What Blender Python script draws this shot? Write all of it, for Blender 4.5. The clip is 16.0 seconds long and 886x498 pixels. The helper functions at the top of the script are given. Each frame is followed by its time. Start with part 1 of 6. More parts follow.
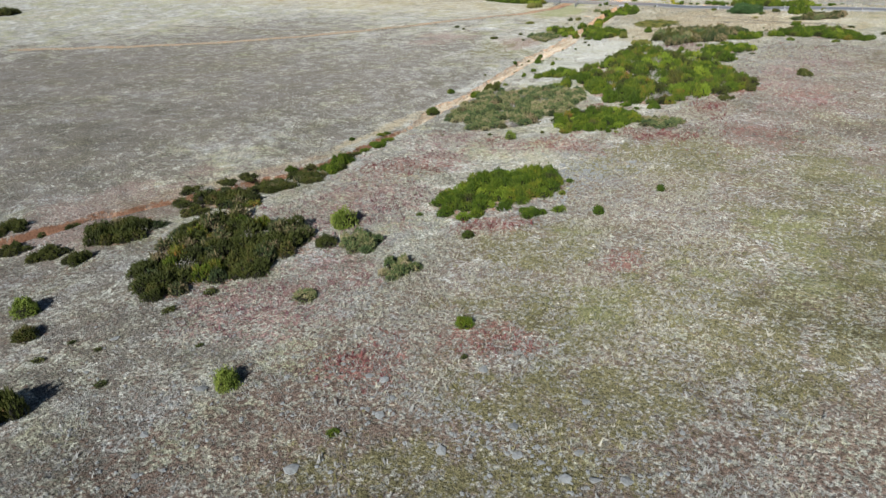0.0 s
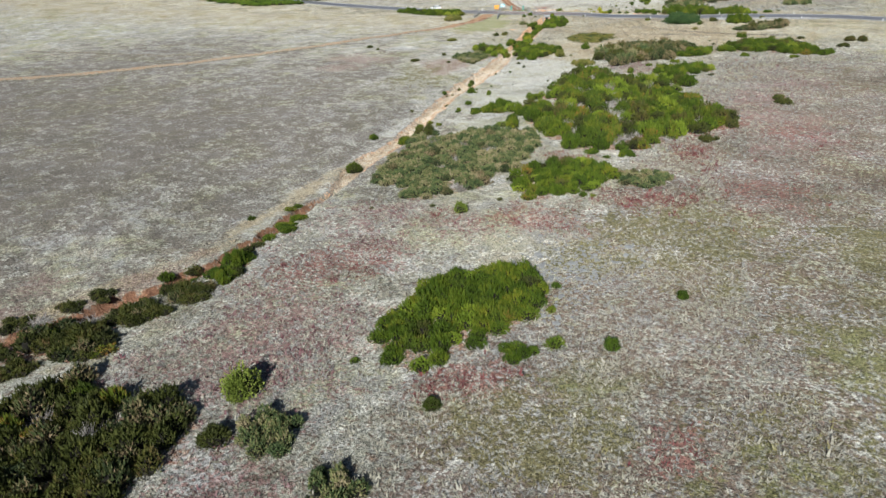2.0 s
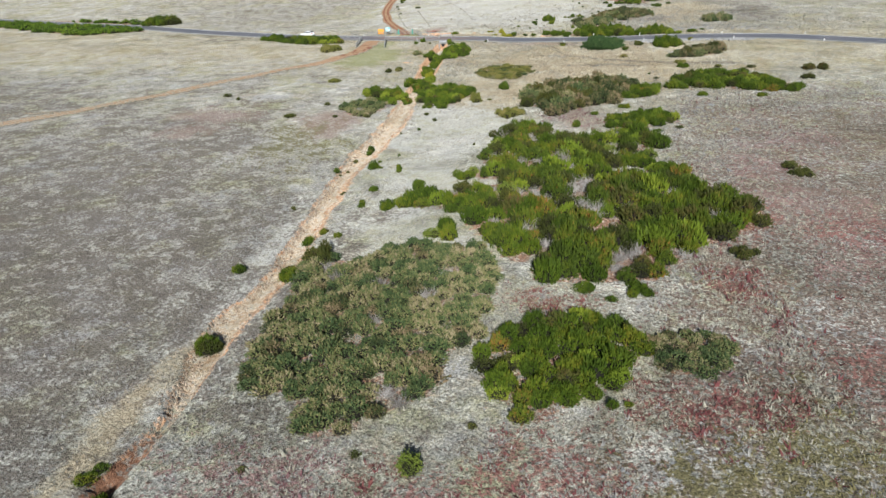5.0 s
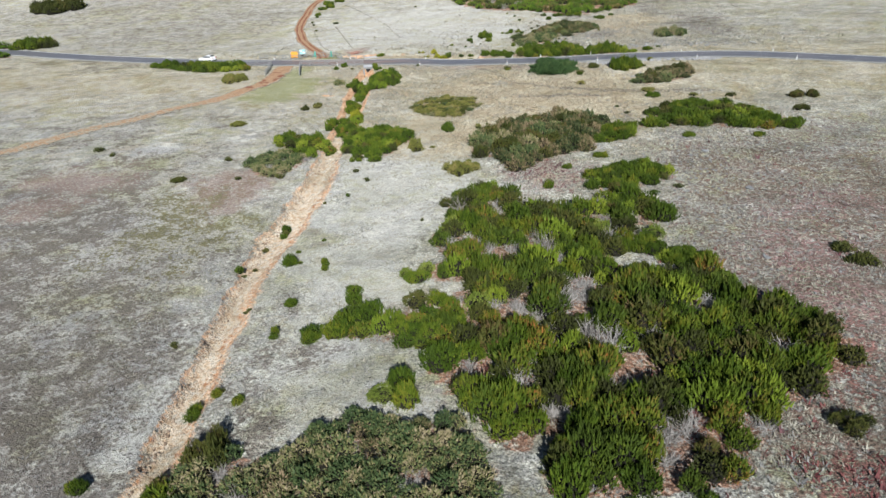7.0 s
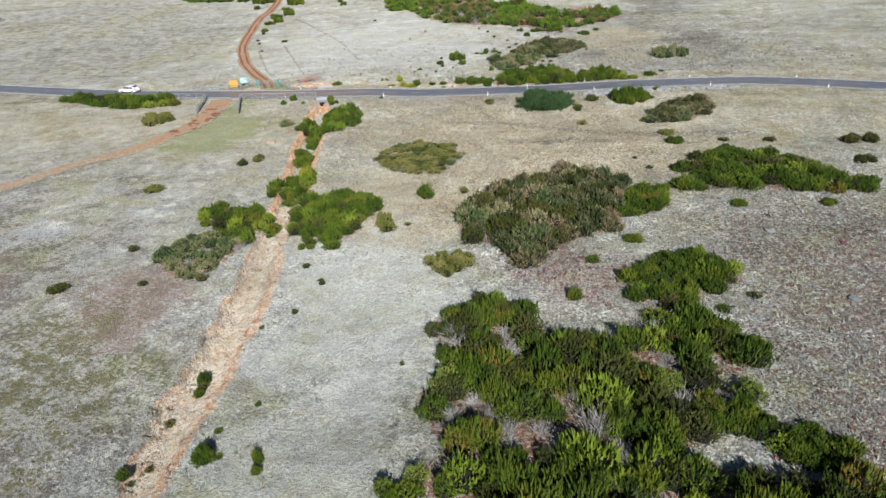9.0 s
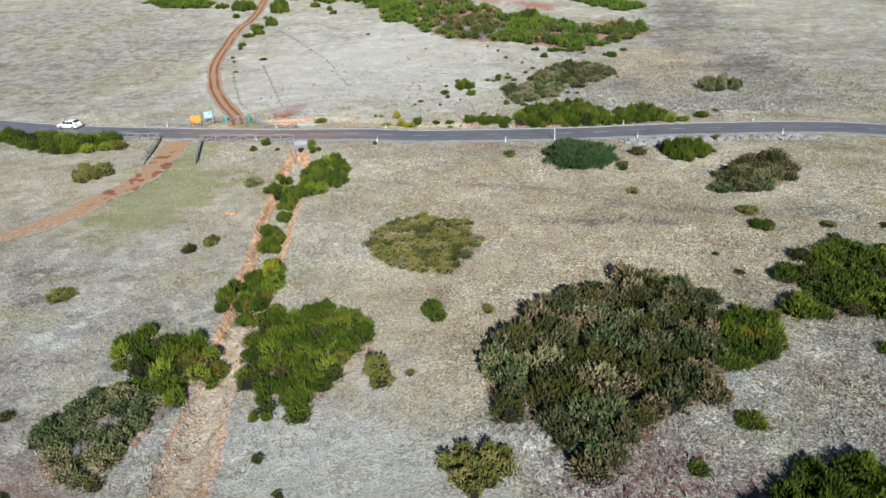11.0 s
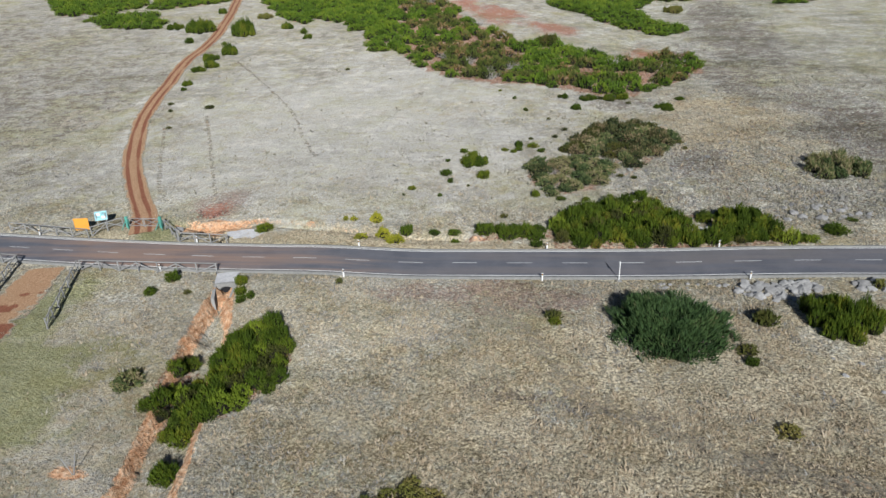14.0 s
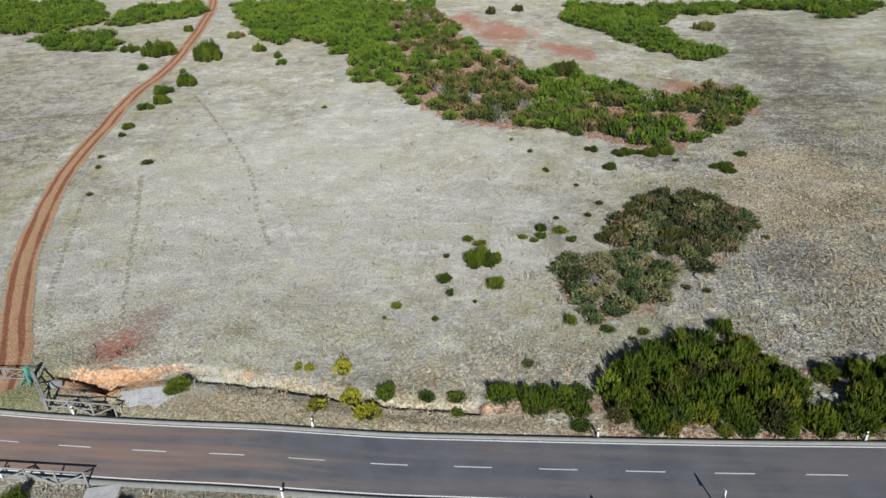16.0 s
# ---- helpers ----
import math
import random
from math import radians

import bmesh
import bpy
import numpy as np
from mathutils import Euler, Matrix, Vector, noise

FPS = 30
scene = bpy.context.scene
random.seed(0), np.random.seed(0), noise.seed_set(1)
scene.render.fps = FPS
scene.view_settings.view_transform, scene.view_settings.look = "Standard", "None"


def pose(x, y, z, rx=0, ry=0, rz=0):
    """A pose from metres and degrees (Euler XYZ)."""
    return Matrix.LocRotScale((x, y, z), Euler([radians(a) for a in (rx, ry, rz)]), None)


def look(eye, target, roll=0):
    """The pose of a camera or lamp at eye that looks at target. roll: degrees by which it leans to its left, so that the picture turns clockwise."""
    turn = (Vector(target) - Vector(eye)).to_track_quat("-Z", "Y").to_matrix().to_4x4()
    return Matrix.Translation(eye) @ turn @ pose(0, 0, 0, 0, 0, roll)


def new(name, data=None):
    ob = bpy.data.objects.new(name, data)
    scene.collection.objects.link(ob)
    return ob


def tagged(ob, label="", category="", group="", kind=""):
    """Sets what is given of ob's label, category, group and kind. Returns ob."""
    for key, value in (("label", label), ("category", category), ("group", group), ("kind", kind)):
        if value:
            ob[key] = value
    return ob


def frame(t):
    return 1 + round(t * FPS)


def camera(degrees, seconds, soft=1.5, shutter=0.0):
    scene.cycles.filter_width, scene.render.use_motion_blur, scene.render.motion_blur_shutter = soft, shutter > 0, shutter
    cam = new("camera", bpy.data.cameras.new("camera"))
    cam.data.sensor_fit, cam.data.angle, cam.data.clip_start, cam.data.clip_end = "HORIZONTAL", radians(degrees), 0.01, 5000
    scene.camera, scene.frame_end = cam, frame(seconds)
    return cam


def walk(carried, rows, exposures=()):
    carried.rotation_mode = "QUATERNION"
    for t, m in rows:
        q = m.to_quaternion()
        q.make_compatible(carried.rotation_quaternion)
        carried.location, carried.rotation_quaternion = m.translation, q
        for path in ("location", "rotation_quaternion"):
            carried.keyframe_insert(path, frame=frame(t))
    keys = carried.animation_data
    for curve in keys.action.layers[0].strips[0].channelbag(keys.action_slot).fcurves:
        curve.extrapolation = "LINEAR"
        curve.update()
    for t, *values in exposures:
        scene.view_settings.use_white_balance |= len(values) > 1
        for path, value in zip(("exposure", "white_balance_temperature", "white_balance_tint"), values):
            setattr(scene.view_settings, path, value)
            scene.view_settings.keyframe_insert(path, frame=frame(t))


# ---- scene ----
cam = camera(64.6, 16.0)
PATH = [
    (0, (0.639, 0.52, 32.695), (-0.434, 1.969, 31.830), -3.2),
    (0.5, (-4.194, 6.073, 32.844), (-5.216, 7.557, 31.977), -3.4),
    (1, (-8.908, 11.739, 33.016), (-9.878, 13.257, 32.146), -3.5),
    (1.5, (-13.386, 17.465, 33.162), (-14.306, 19.011, 32.289), -3.5),
    (2, (-17.66, 23.368, 33.319), (-18.532, 24.941, 32.444), -3.5),
    (2.5, (-21.699, 29.363, 33.480), (-22.526, 30.958, 32.602), -3.5),
    (3, (-25.626, 35.448, 33.618), (-26.403, 37.067, 32.737), -3.6),
    (3.5, (-29.356, 41.646, 33.688), (-30.081, 43.287, 32.805), -3.6),
    (4, (-32.96, 47.805, 33.643), (-33.632, 49.47, 32.761), -3.6),
    (6.5, (-46.929, 80.85, 33.514), (-47.355, 82.592, 32.630), -3.6),
    (7, (-49.077, 87.693, 33.521), (-49.451, 89.446, 32.636), -3.6),
    (7.5, (-51.098, 94.597, 33.537), (-51.422, 96.36, 32.649), -3.6),
    (8, (-53.031, 101.53, 33.568), (-53.31, 103.299, 32.679), -3.6),
    (8.5, (-54.709, 108.54, 33.601), (-54.98, 110.311, 32.712), -3.6),
    (9, (-56.199, 115.556, 33.619), (-56.468, 117.328, 32.730), -3.6),
    (11.5, (-62.853, 151.23, 34.593), (-63.101, 152.997, 33.689), -2.9),
    (12, (-63.811, 158.453, 34.684), (-64.057, 160.219, 33.778), -2.9),
    (12.5, (-64.822, 165.76, 34.736), (-65.066, 167.526, 33.829), -2.8),
    (13, (-65.838, 173.092, 34.748), (-66.078, 174.858, 33.840), -2.8),
    (13.5, (-66.742, 180.421, 34.779), (-66.981, 182.187, 33.871), -2.8),
    (14, (-67.499, 187.781, 34.812), (-67.739, 189.547, 33.905), -2.8),
    (14.5, (-68.296, 195.183, 34.853), (-68.535, 196.948, 33.945), -2.9),
    (15, (-69.04, 202.536, 34.863), (-69.28, 204.301, 33.955), -2.9),
    (15.5, (-69.85, 209.969, 34.880), (-70.088, 211.735, 33.972), -2.9),
    (16, (-70.626, 217.387, 34.823), (-70.863, 219.154, 33.915), -2.9),
]
EXPOSURES = [(0.0, 0.36, 6350, 6.5), (4.0, 0.27, 6400, 7.5), (6.5, 0.30, 6300, 8), (8.5, 0.26, 6200, 8), (12.0, 0.20, 6250, 9), (13.5, 0.01, 6350, 9.2), (16.0, 0.03, 6450, 7.5)]
walk(cam, [(t, look(eye, target, roll)) for t, eye, target, roll in PATH], EXPOSURES)

# ---- daylight ----
SUN_AZ, SUN_EL = -74.2, 29.5
sun_way = Vector((math.cos(radians(SUN_AZ)) * math.cos(radians(SUN_EL)), math.sin(radians(SUN_AZ)) * math.cos(radians(SUN_EL)), math.sin(radians(SUN_EL))))
world = bpy.data.worlds.new("sky")
scene.world = world
world.use_nodes = True
sky = world.node_tree.nodes.new("ShaderNodeTexSky")
sky.sky_type, sky.sun_disc = "NISHITA", False
sky.altitude, sky.air_density, sky.dust_density = 1400, 0.8, 0.4
sky.sun_elevation, sky.sun_rotation = radians(SUN_EL), math.atan2(sun_way.x, sun_way.y)
world.node_tree.links.new(sky.outputs[0], world.node_tree.nodes["Background"].inputs[0])
world.node_tree.nodes["Background"].inputs[1].default_value = 0.05
sun = new("sun", bpy.data.lights.new("sun", "SUN"))
sun.data.energy, sun.data.angle, sun.data.color = 5.0, radians(0.5), (1.0, 0.993, 0.972)
sun.matrix_world = look(sun_way * 300, (0, 0, 0))

# ---- lie of the land ----
GULLY_A = [(15, -96, -93, 0.8), (33, -89.5, -86.5, 0.9), (42, -87.5, -84.8, 1.0), (50, -83.6, -81, 1.0), (60, -78.6, -75.8, 1.1), (70, -75, -72.2, 1.2), (78, -74.2, -71.8, 1.1),
           (88, -74.8, -72.4, 1.0), (94, -75.3, -73.2, 0.8), (100.5, -76.5, -74.2, 0.7), (109, -78.5, -75.5, 0.6), (115.5, -78.1, -75.0, 0.6)]
GULLY_B = [(126, -79.9, -77.0, 0.8), (135, -81.9, -78.9, 0.8), (143.5, -83.3, -80.3, 0.8), (151, -84.4, -81.4, 0.75), (156, -85.3, -81.5, 0.7), (168, -86.2, -82.2, 0.7),
           (176, -87.3, -82.9, 0.8), (184.5, -88.1, -85.0, 0.9), (193, -89.9, -86.9, 1.0), (206, -92.5, -88.3, 1.15), (222, -95.6, -91.0, 1.3), (240, -98.6, -94.9, 1.8), (243, -98.9, -95.9, 1.8), (245.5, -99.0, -96.7, 1.8), (248, -99.5, -97.5, 1.9)]
GULLY = GULLY_A + GULLY_B
ROAD = [(-900, 385), (-340, 290), (-222, 277), (-184, 266), (-149, 257.2), (-138, 255.6), (-128, 254.6), (-114.5, 253.4), (-103, 252.85), (-91, 252.8), (-80, 253.15), (-69, 253.4), (-57, 253.8),
        (-51, 254.0), (-44, 253.95), (-38.5, 253.95), (-27, 254.4), (-18, 254.7), (-10, 252.8), (5, 247.5), (40, 233), (120, 200), (600, 60)]
DITCH = [(-109.2, 261.7), (-107.2, 261.6), (-105.6, 260.6), (-104.7, 259.2), (-103.4, 258.0), (-102.2, 257.0)]
DRAIN = [(-98.5, 261.7), (-93.7, 261.6), (-90.2, 261.2), (-87.3, 260.9), (-82, 260.3), (-74, 259.9)]
SCARP = [(-109, 261.5), (-104, 262.2), (-99.8, 263.2), (-95.5, 262.6), (-90.5, 262.0), (-85.4, 260.9), (-80.7, 260.3), (-71, 259.8)]


def smooth(a, b, v):
    u = min(1.0, max(0.0, (v - a) / (b - a)))
    return u * u * (3 - 2 * u)


def table(rows, key, col=1):
    """Column col of rows that are sorted by their first entry, at key."""
    if key <= rows[0][0]:
        return rows[0][col]
    for a, b in zip(rows, rows[1:]):
        if key <= b[0]:
            return a[col] + (b[col] - a[col]) * (key - a[0]) / (b[0] - a[0])
    return rows[-1][col]


def road_mid(x):
    """The road's middle line, eased over its bends."""
    return sum(table(ROAD, x + d) for d in (-6, -4, -2, 0, 2, 4, 6)) / 7


def base(x, y):
    """Height of the open ground."""
    far = smooth(285, 420, y)
    dip = 0.55 * smooth(-92, -78, x) * (1 - smooth(-58, -36, x)) * smooth(240, 249, y) * (1 - smooth(264, 285, y))
    return (-dip + 0.7 * smooth(-92, -125, x) * smooth(120, 190, y) * (1 - smooth(235, 249, y)) - 0.8 * math.exp(-((x + 80) / 13) ** 2) * (1 - smooth(228, 246, y))
            + 0.5 * smooth(-48, -25, x) * (1 - smooth(150, 220, y)) + far * (4.5 * smooth(-30, -95, x) + 2.0 * smooth(-110, -230, x)) + 9 * smooth(420, 900, y) + 5 * smooth(-180, -420, x))


def gully(x, y):
    """0 outside the gully, 1 on its floor."""
    if not 10 < y < 248.4:
        return 0.0
    wob = 0.85 * noise.noise((x * 0.3, y * 0.22, 3.0)) + 0.5 * noise.noise((x * 0.9, y * 0.7, 9.0))
    more = 0.35 * smooth(88, 106, y) * (1 - smooth(180, 195, y))
    a, b = table(GULLY, y, 1) + wob - more, table(GULLY, y, 2) + wob * 0.8 + more
    wob *= 1 - 0.65 * smooth(200, 218, y)
    wall = 0.45 + 0.25 * noise.noise((0.0, y * 0.4, 5.0)) + 0.55 * smooth(190, 202, y)
    soft = 1.9 * smooth(100, 112, y) * (1 - smooth(178, 190, y))
    return smooth(a - 0.05, a + wall, x) * (1 - smooth(b - wall - 0.5 - soft, b + 0.1 + 0.3 * soft, x)) * smooth(10, 25, y)


def ground_z(x, y):
    off = abs(y - road_mid(x))
    calm = smooth(3.5, 8.0, off)
    z = base(x, y) + calm * (0.22 * noise.noise((x * 0.09, y * 0.09, 0.0)) + 0.13 * noise.noise((x * 0.45, y * 0.45, 4.0)) + 0.05 * noise.noise((x * 1.1, y * 1.1, 8.0)))
    z -= 0.14 * (1 - smooth(3.3, 4.3, off))
    if -102 < x < -64 and 10 < y < 249:
        g = gully(x, y)
        if g > 0:
            z -= g * table(GULLY, y, 3) * (1 + 0.3 * noise.noise((x * 0.9, y * 0.6, 7.0)) + 0.22 * noise.noise((x * 2.1, y * 1.4, 5.0)))
    if -112 < x < -98 and 256.5 < y < 264:
        for (xa, ya), (xb, yb) in zip(DITCH, DITCH[1:]):
            u = min(1.0, max(0.0, ((x - xa) * (xb - xa) + (y - ya) * (yb - ya)) / ((xb - xa) ** 2 + (yb - ya) ** 2)))
            z -= 1.2 * (1 - smooth(0.25, 0.55, math.hypot(x - xa - u * (xb - xa), y - ya - u * (yb - ya))))
    if -98.5 < x < -74 and 259 < y < 263:
        z -= 0.8 * (1 - smooth(0.15, 0.45, abs(y - table(DRAIN, x) - 0.25 * noise.noise((x * 0.8, 1, 0))))) * smooth(-98.5, -96.5, x)
    if -112 < x < -68 and 255 < y < 268:
        s = table(SCARP, x) + 0.5 * noise.noise((x * 0.7, 0, 2))
        z -= 0.5 * smooth(s + 0.15, s - 0.2, y) * smooth(s - 3.0, s - 0.9, y) * smooth(-112, -108, x) * smooth(-69, -74, x)
    return z


# ---- materials ----
def material(name, rough=0.8):
    m = bpy.data.materials.new(name)
    m.use_nodes = True
    p = m.node_tree.nodes["Principled BSDF"]
    p.inputs["Roughness"].default_value = rough
    p.inputs["Specular IOR Level"].default_value = 0.25
    p.inputs["Diffuse Roughness"].default_value = 1.0 if rough > 0.9 else 0.4
    return m, m.node_tree, p


def node(tree, kind, **values):
    n = tree.nodes.new("ShaderNode" + kind)
    for key, value in values.items():
        if key in n.inputs:
            n.inputs[key].default_value = value
    return n


def mixed(tree, fac, a, b, mode="MIX"):
    """Colour mix; fac, a and b are sockets or values."""
    n = tree.nodes.new("ShaderNodeMix")
    n.data_type, n.blend_type, n.clamp_factor = "RGBA", mode, True
    for socket, value in ((n.inputs[0], fac), (n.inputs[6], a), (n.inputs[7], b)):
        if isinstance(value, bpy.types.NodeSocket):
            tree.links.new(value, socket)
        else:
            socket.default_value = value if isinstance(value, float) else (*value, 1)
    return n.outputs[2]


def maths(tree, op, a, b=0.0, c=0.0):
    n = tree.nodes.new("ShaderNodeMath")
    n.operation = op
    for socket, value in zip(n.inputs, (a, b, c)):
        if isinstance(value, bpy.types.NodeSocket):
            tree.links.new(value, socket)
        else:
            socket.default_value = value
    return n.outputs[0]


def noise_of(tree, coords, scale, detail=4.0, rough=0.6):
    n = node(tree, "TexNoise", Scale=scale, Detail=detail, Roughness=rough)
    tree.links.new(coords, n.inputs["Vector"])
    return n.outputs[0]


def ramp(tree, fac, *stops):
    n = tree.nodes.new("ShaderNodeValToRGB")
    while len(n.color_ramp.elements) < len(stops):
        n.color_ramp.elements.new(0.5)
    for e, (pos, col) in zip(n.color_ramp.elements, stops):
        e.position, e.color = pos, (*col, 1) if not isinstance(col, float) else (col, col, col, 1)
    tree.links.new(fac, n.inputs[0])
    return n.outputs[0]


def bumped(tree, p, height, strength=0.5, distance=0.05):
    b = node(tree, "Bump", Strength=strength, Distance=distance)
    tree.links.new(height, b.inputs["Height"])
    tree.links.new(b.outputs[0], p.inputs["Normal"])


def where(tree):
    return tree.nodes.new("ShaderNodeTexCoord").outputs["Object"]


def ground_material():
    m, t, p = material("heath ground", 0.95)
    at = where(t)
    grain, fine, clump, mid, wide, vast = (noise_of(t, at, s, d, r) for s, d, r in ((13.0, 2, 0.6), (4.5, 3, 0.65), (1.7, 4, 0.7), (0.42, 4, 0.65), (0.11, 4, 0.6), (0.028, 3, 0.55)))
    shift = node(t, "Mapping", Location=(31.7, 12.3, 5.0))
    t.links.new(at, shift.inputs[0])
    mid2, wide2, clump2 = noise_of(t, shift.outputs[0], 0.6, 4, 0.7), noise_of(t, shift.outputs[0], 0.16, 4, 0.6), noise_of(t, shift.outputs[0], 2.4, 4, 0.7)
    flow = node(t, "Mapping", Rotation=(0, 0, 0.35), Scale=(0.3, 0.44, 1))
    t.links.new(at, flow.inputs[0])
    streak = noise_of(t, flow.outputs[0], 1.0, 4, 0.7)
    pieces = []
    for name in ("cover_a", "cover_b", "cover_c", "cover_d", "cover_e"):
        c = node(t, "VertexColor")
        c.layer_name = name
        s = t.nodes.new("ShaderNodeSeparateColor")
        t.links.new(c.outputs[0], s.inputs[0])
        pieces += list(s.outputs)
    red, mauve, olive, dark, green, pale, dirt, brown, litter, sand, rust, tan, rug, fern, calm = pieces
    col = ramp(t, clump, (0.34, (0.14, 0.13, 0.105)), (0.44, (0.29, 0.28, 0.24)), (0.53, (0.42, 0.408, 0.36)), (0.66, (0.58, 0.567, 0.515)))
    col = mixed(t, maths(t, "MULTIPLY", calm, 0.65), col, (0.36, 0.338, 0.302))

    def blend(col, colour, lo, hi, most, *fields):
        """Mix in a colour where the mean of some noises runs high."""
        v = fields[0]
        for f in fields[1:]:
            v = maths(t, "ADD", v, f)
        v = maths(t, "DIVIDE", v, float(len(fields)))
        return mixed(t, maths(t, "MULTIPLY", ramp(t, v, (lo, 0.0), (hi, 1.0)), most), col, colour)

    col = blend(col, (0.27, 0.264, 0.25), 0.48, 0.57, 0.7, mid, wide2, clump2)
    col = blend(col, (0.31, 0.295, 0.16), 0.49, 0.58, 0.65, mid2, wide, clump)
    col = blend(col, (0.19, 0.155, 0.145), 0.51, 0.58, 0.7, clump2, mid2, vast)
    col = blend(col, (0.58, 0.555, 0.485), 0.49, 0.58, 0.65, vast, wide, mid)

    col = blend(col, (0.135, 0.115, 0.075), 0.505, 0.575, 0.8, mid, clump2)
    col = blend(col, (0.40, 0.345, 0.25), 0.50, 0.58, 0.6, mid2, vast)
    col = blend(col, (0.20, 0.187, 0.15), 0.50, 0.56, 0.8, streak, mid)
    col = blend(col, (0.62, 0.60, 0.545), 0.505, 0.56, 0.7, streak, wide2, mid2)
    col = blend(col, (0.26, 0.262, 0.165), 0.50, 0.57, 0.6, wide, vast, mid)

    # broad drifts of lilac stalks, mossy yellow grass and bare brown peat
    col = blend(col, (0.325, 0.318, 0.318), 0.50, 0.60, 0.7, wide2, mid)
    col = blend(col, (0.30, 0.295, 0.165), 0.52, 0.62, 0.7, wide, mid2)
    col = blend(col, (0.185, 0.145, 0.125), 0.555, 0.63, 0.75, wide2, wide, clump)
    col = blend(col, (0.15, 0.142, 0.13), 0.56, 0.64, 0.7, mid, mid2, clump2)

    def cover(col, weight, colour, grains, lo, hi, most):
        """A cover that breaks up into clumps where it is thin."""
        w = maths(t, "ADD", maths(t, "MULTIPLY", weight, 0.55), maths(t, "MULTIPLY", maths(t, "SUBTRACT", grains, 0.5), 2.0))
        gate = maths(t, "MINIMUM", maths(t, "MULTIPLY", weight, 5.0), most)
        return mixed(t, maths(t, "MULTIPLY", ramp(t, w, (lo, 0.0), (hi, 1.0)), gate), col, colour)

    col = cover(col, pale, (0.50, 0.482, 0.45), maths(t, "MULTIPLY", maths(t, "ADD", mid, streak), 0.5), 0.1, 0.6, 0.55)
    col = cover(col, tan, (0.35, 0.292, 0.195), maths(t, "MULTIPLY", maths(t, "ADD", clump2, mid2), 0.5), 0.0, 0.5, 0.72)
    col = cover(col, tan, (0.25, 0.185, 0.105), maths(t, "MULTIPLY_ADD", maths(t, "ADD", maths(t, "ADD", clump, wide), mid), 1.1, -1.15), 0.42, 0.72, 0.6)
    col = cover(col, tan, (0.48, 0.42, 0.31), maths(t, "MULTIPLY_ADD", maths(t, "ADD", maths(t, "ADD", clump2, wide2), fine), 1.1, -1.15), 0.42, 0.72, 0.6)
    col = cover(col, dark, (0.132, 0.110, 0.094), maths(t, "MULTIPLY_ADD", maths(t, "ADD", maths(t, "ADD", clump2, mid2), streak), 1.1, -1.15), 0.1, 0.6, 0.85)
    col = cover(col, rug, (0.15, 0.10, 0.078), maths(t, "MULTIPLY_ADD", maths(t, "ADD", clump2, clump), 1.2, -0.7), 0.30, 0.52, 0.85)
    col = cover(col, olive, (0.155, 0.138, 0.066), maths(t, "MULTIPLY_ADD", maths(t, "ADD", maths(t, "ADD", clump, mid), clump2), 0.9, -0.85), 0.3, 0.62, 0.9)
    col = cover(col, green, (0.212, 0.22, 0.095), maths(t, "MULTIPLY", maths(t, "ADD", mid, clump), 0.5), 0.15, 0.6, 0.7)
    col = cover(col, brown, (0.25, 0.175, 0.15), clump2, 0.25, 0.5, 0.7)
    col = cover(col, mauve, (0.27, 0.165, 0.155), maths(t, "MULTIPLY_ADD", maths(t, "ADD", maths(t, "ADD", clump2, fine), mid2), 1.3, -1.45), 0.5, 0.66, 0.7)
    col = cover(col, red, (0.23, 0.105, 0.09), maths(t, "MULTIPLY_ADD", maths(t, "ADD", maths(t, "ADD", clump2, fine), mid2), 1.3, -1.45), 0.52, 0.68, 0.75)
    col = cover(col, maths(t, "MULTIPLY", fern, 1.35), (0.31, 0.115, 0.072), maths(t, "MULTIPLY_ADD", maths(t, "ADD", clump2, fine), 1.0, -0.5), 0.4, 0.6, 0.8)
    leaf_fall = ramp(t, clump2, (0.40, (0.10, 0.055, 0.04)), (0.48, (0.27, 0.125, 0.075)), (0.54, (0.33, 0.20, 0.14)), (0.62, (0.44, 0.37, 0.31)))
    col = mixed(t, ramp(t, maths(t, "ADD", litter, maths(t, "MULTIPLY", maths(t, "SUBTRACT", clump, 0.5), 2.0)), (0.35, 0.0), (0.65, 0.92)), col, leaf_fall)
    earth = ramp(t, clump, (0.36, (0.38, 0.185, 0.095)), (0.5, (0.55, 0.33, 0.195)), (0.64, (0.64, 0.47, 0.335)))
    col = mixed(t, ramp(t, maths(t, "ADD", dirt, maths(t, "SUBTRACT", fine, 0.5)), (0.35, 0.0), (0.6, 1.0)), col, earth)
    silt = ramp(t, maths(t, "MULTIPLY", maths(t, "ADD", clump2, mid2), 0.5), (0.38, (0.42, 0.28, 0.175)), (0.46, (0.53, 0.415, 0.30)), (0.54, (0.565, 0.475, 0.375)), (0.62, (0.55, 0.50, 0.43)))
    col = mixed(t, ramp(t, maths(t, "ADD", sand, maths(t, "MULTIPLY", maths(t, "SUBTRACT", clump, 0.5), 2.0)), (0.35, 0.0), (0.6, 1.0)), col, silt)
    col = mixed(t, ramp(t, maths(t, "ADD", rust, maths(t, "MULTIPLY", maths(t, "SUBTRACT", clump, 0.5), 2.0)), (0.35, 0.0), (0.6, 1.0)), col, (0.23, 0.115, 0.07))
    broad = node(t, "Mapping", Location=(7.0, 3.0, 9.0), Rotation=(0, 0, 0.3), Scale=(0.045, 0.085, 1))
    t.links.new(at, broad.inputs[0])
    sweep = noise_of(t, broad.outputs[0], 1.0, 6, 0.72)
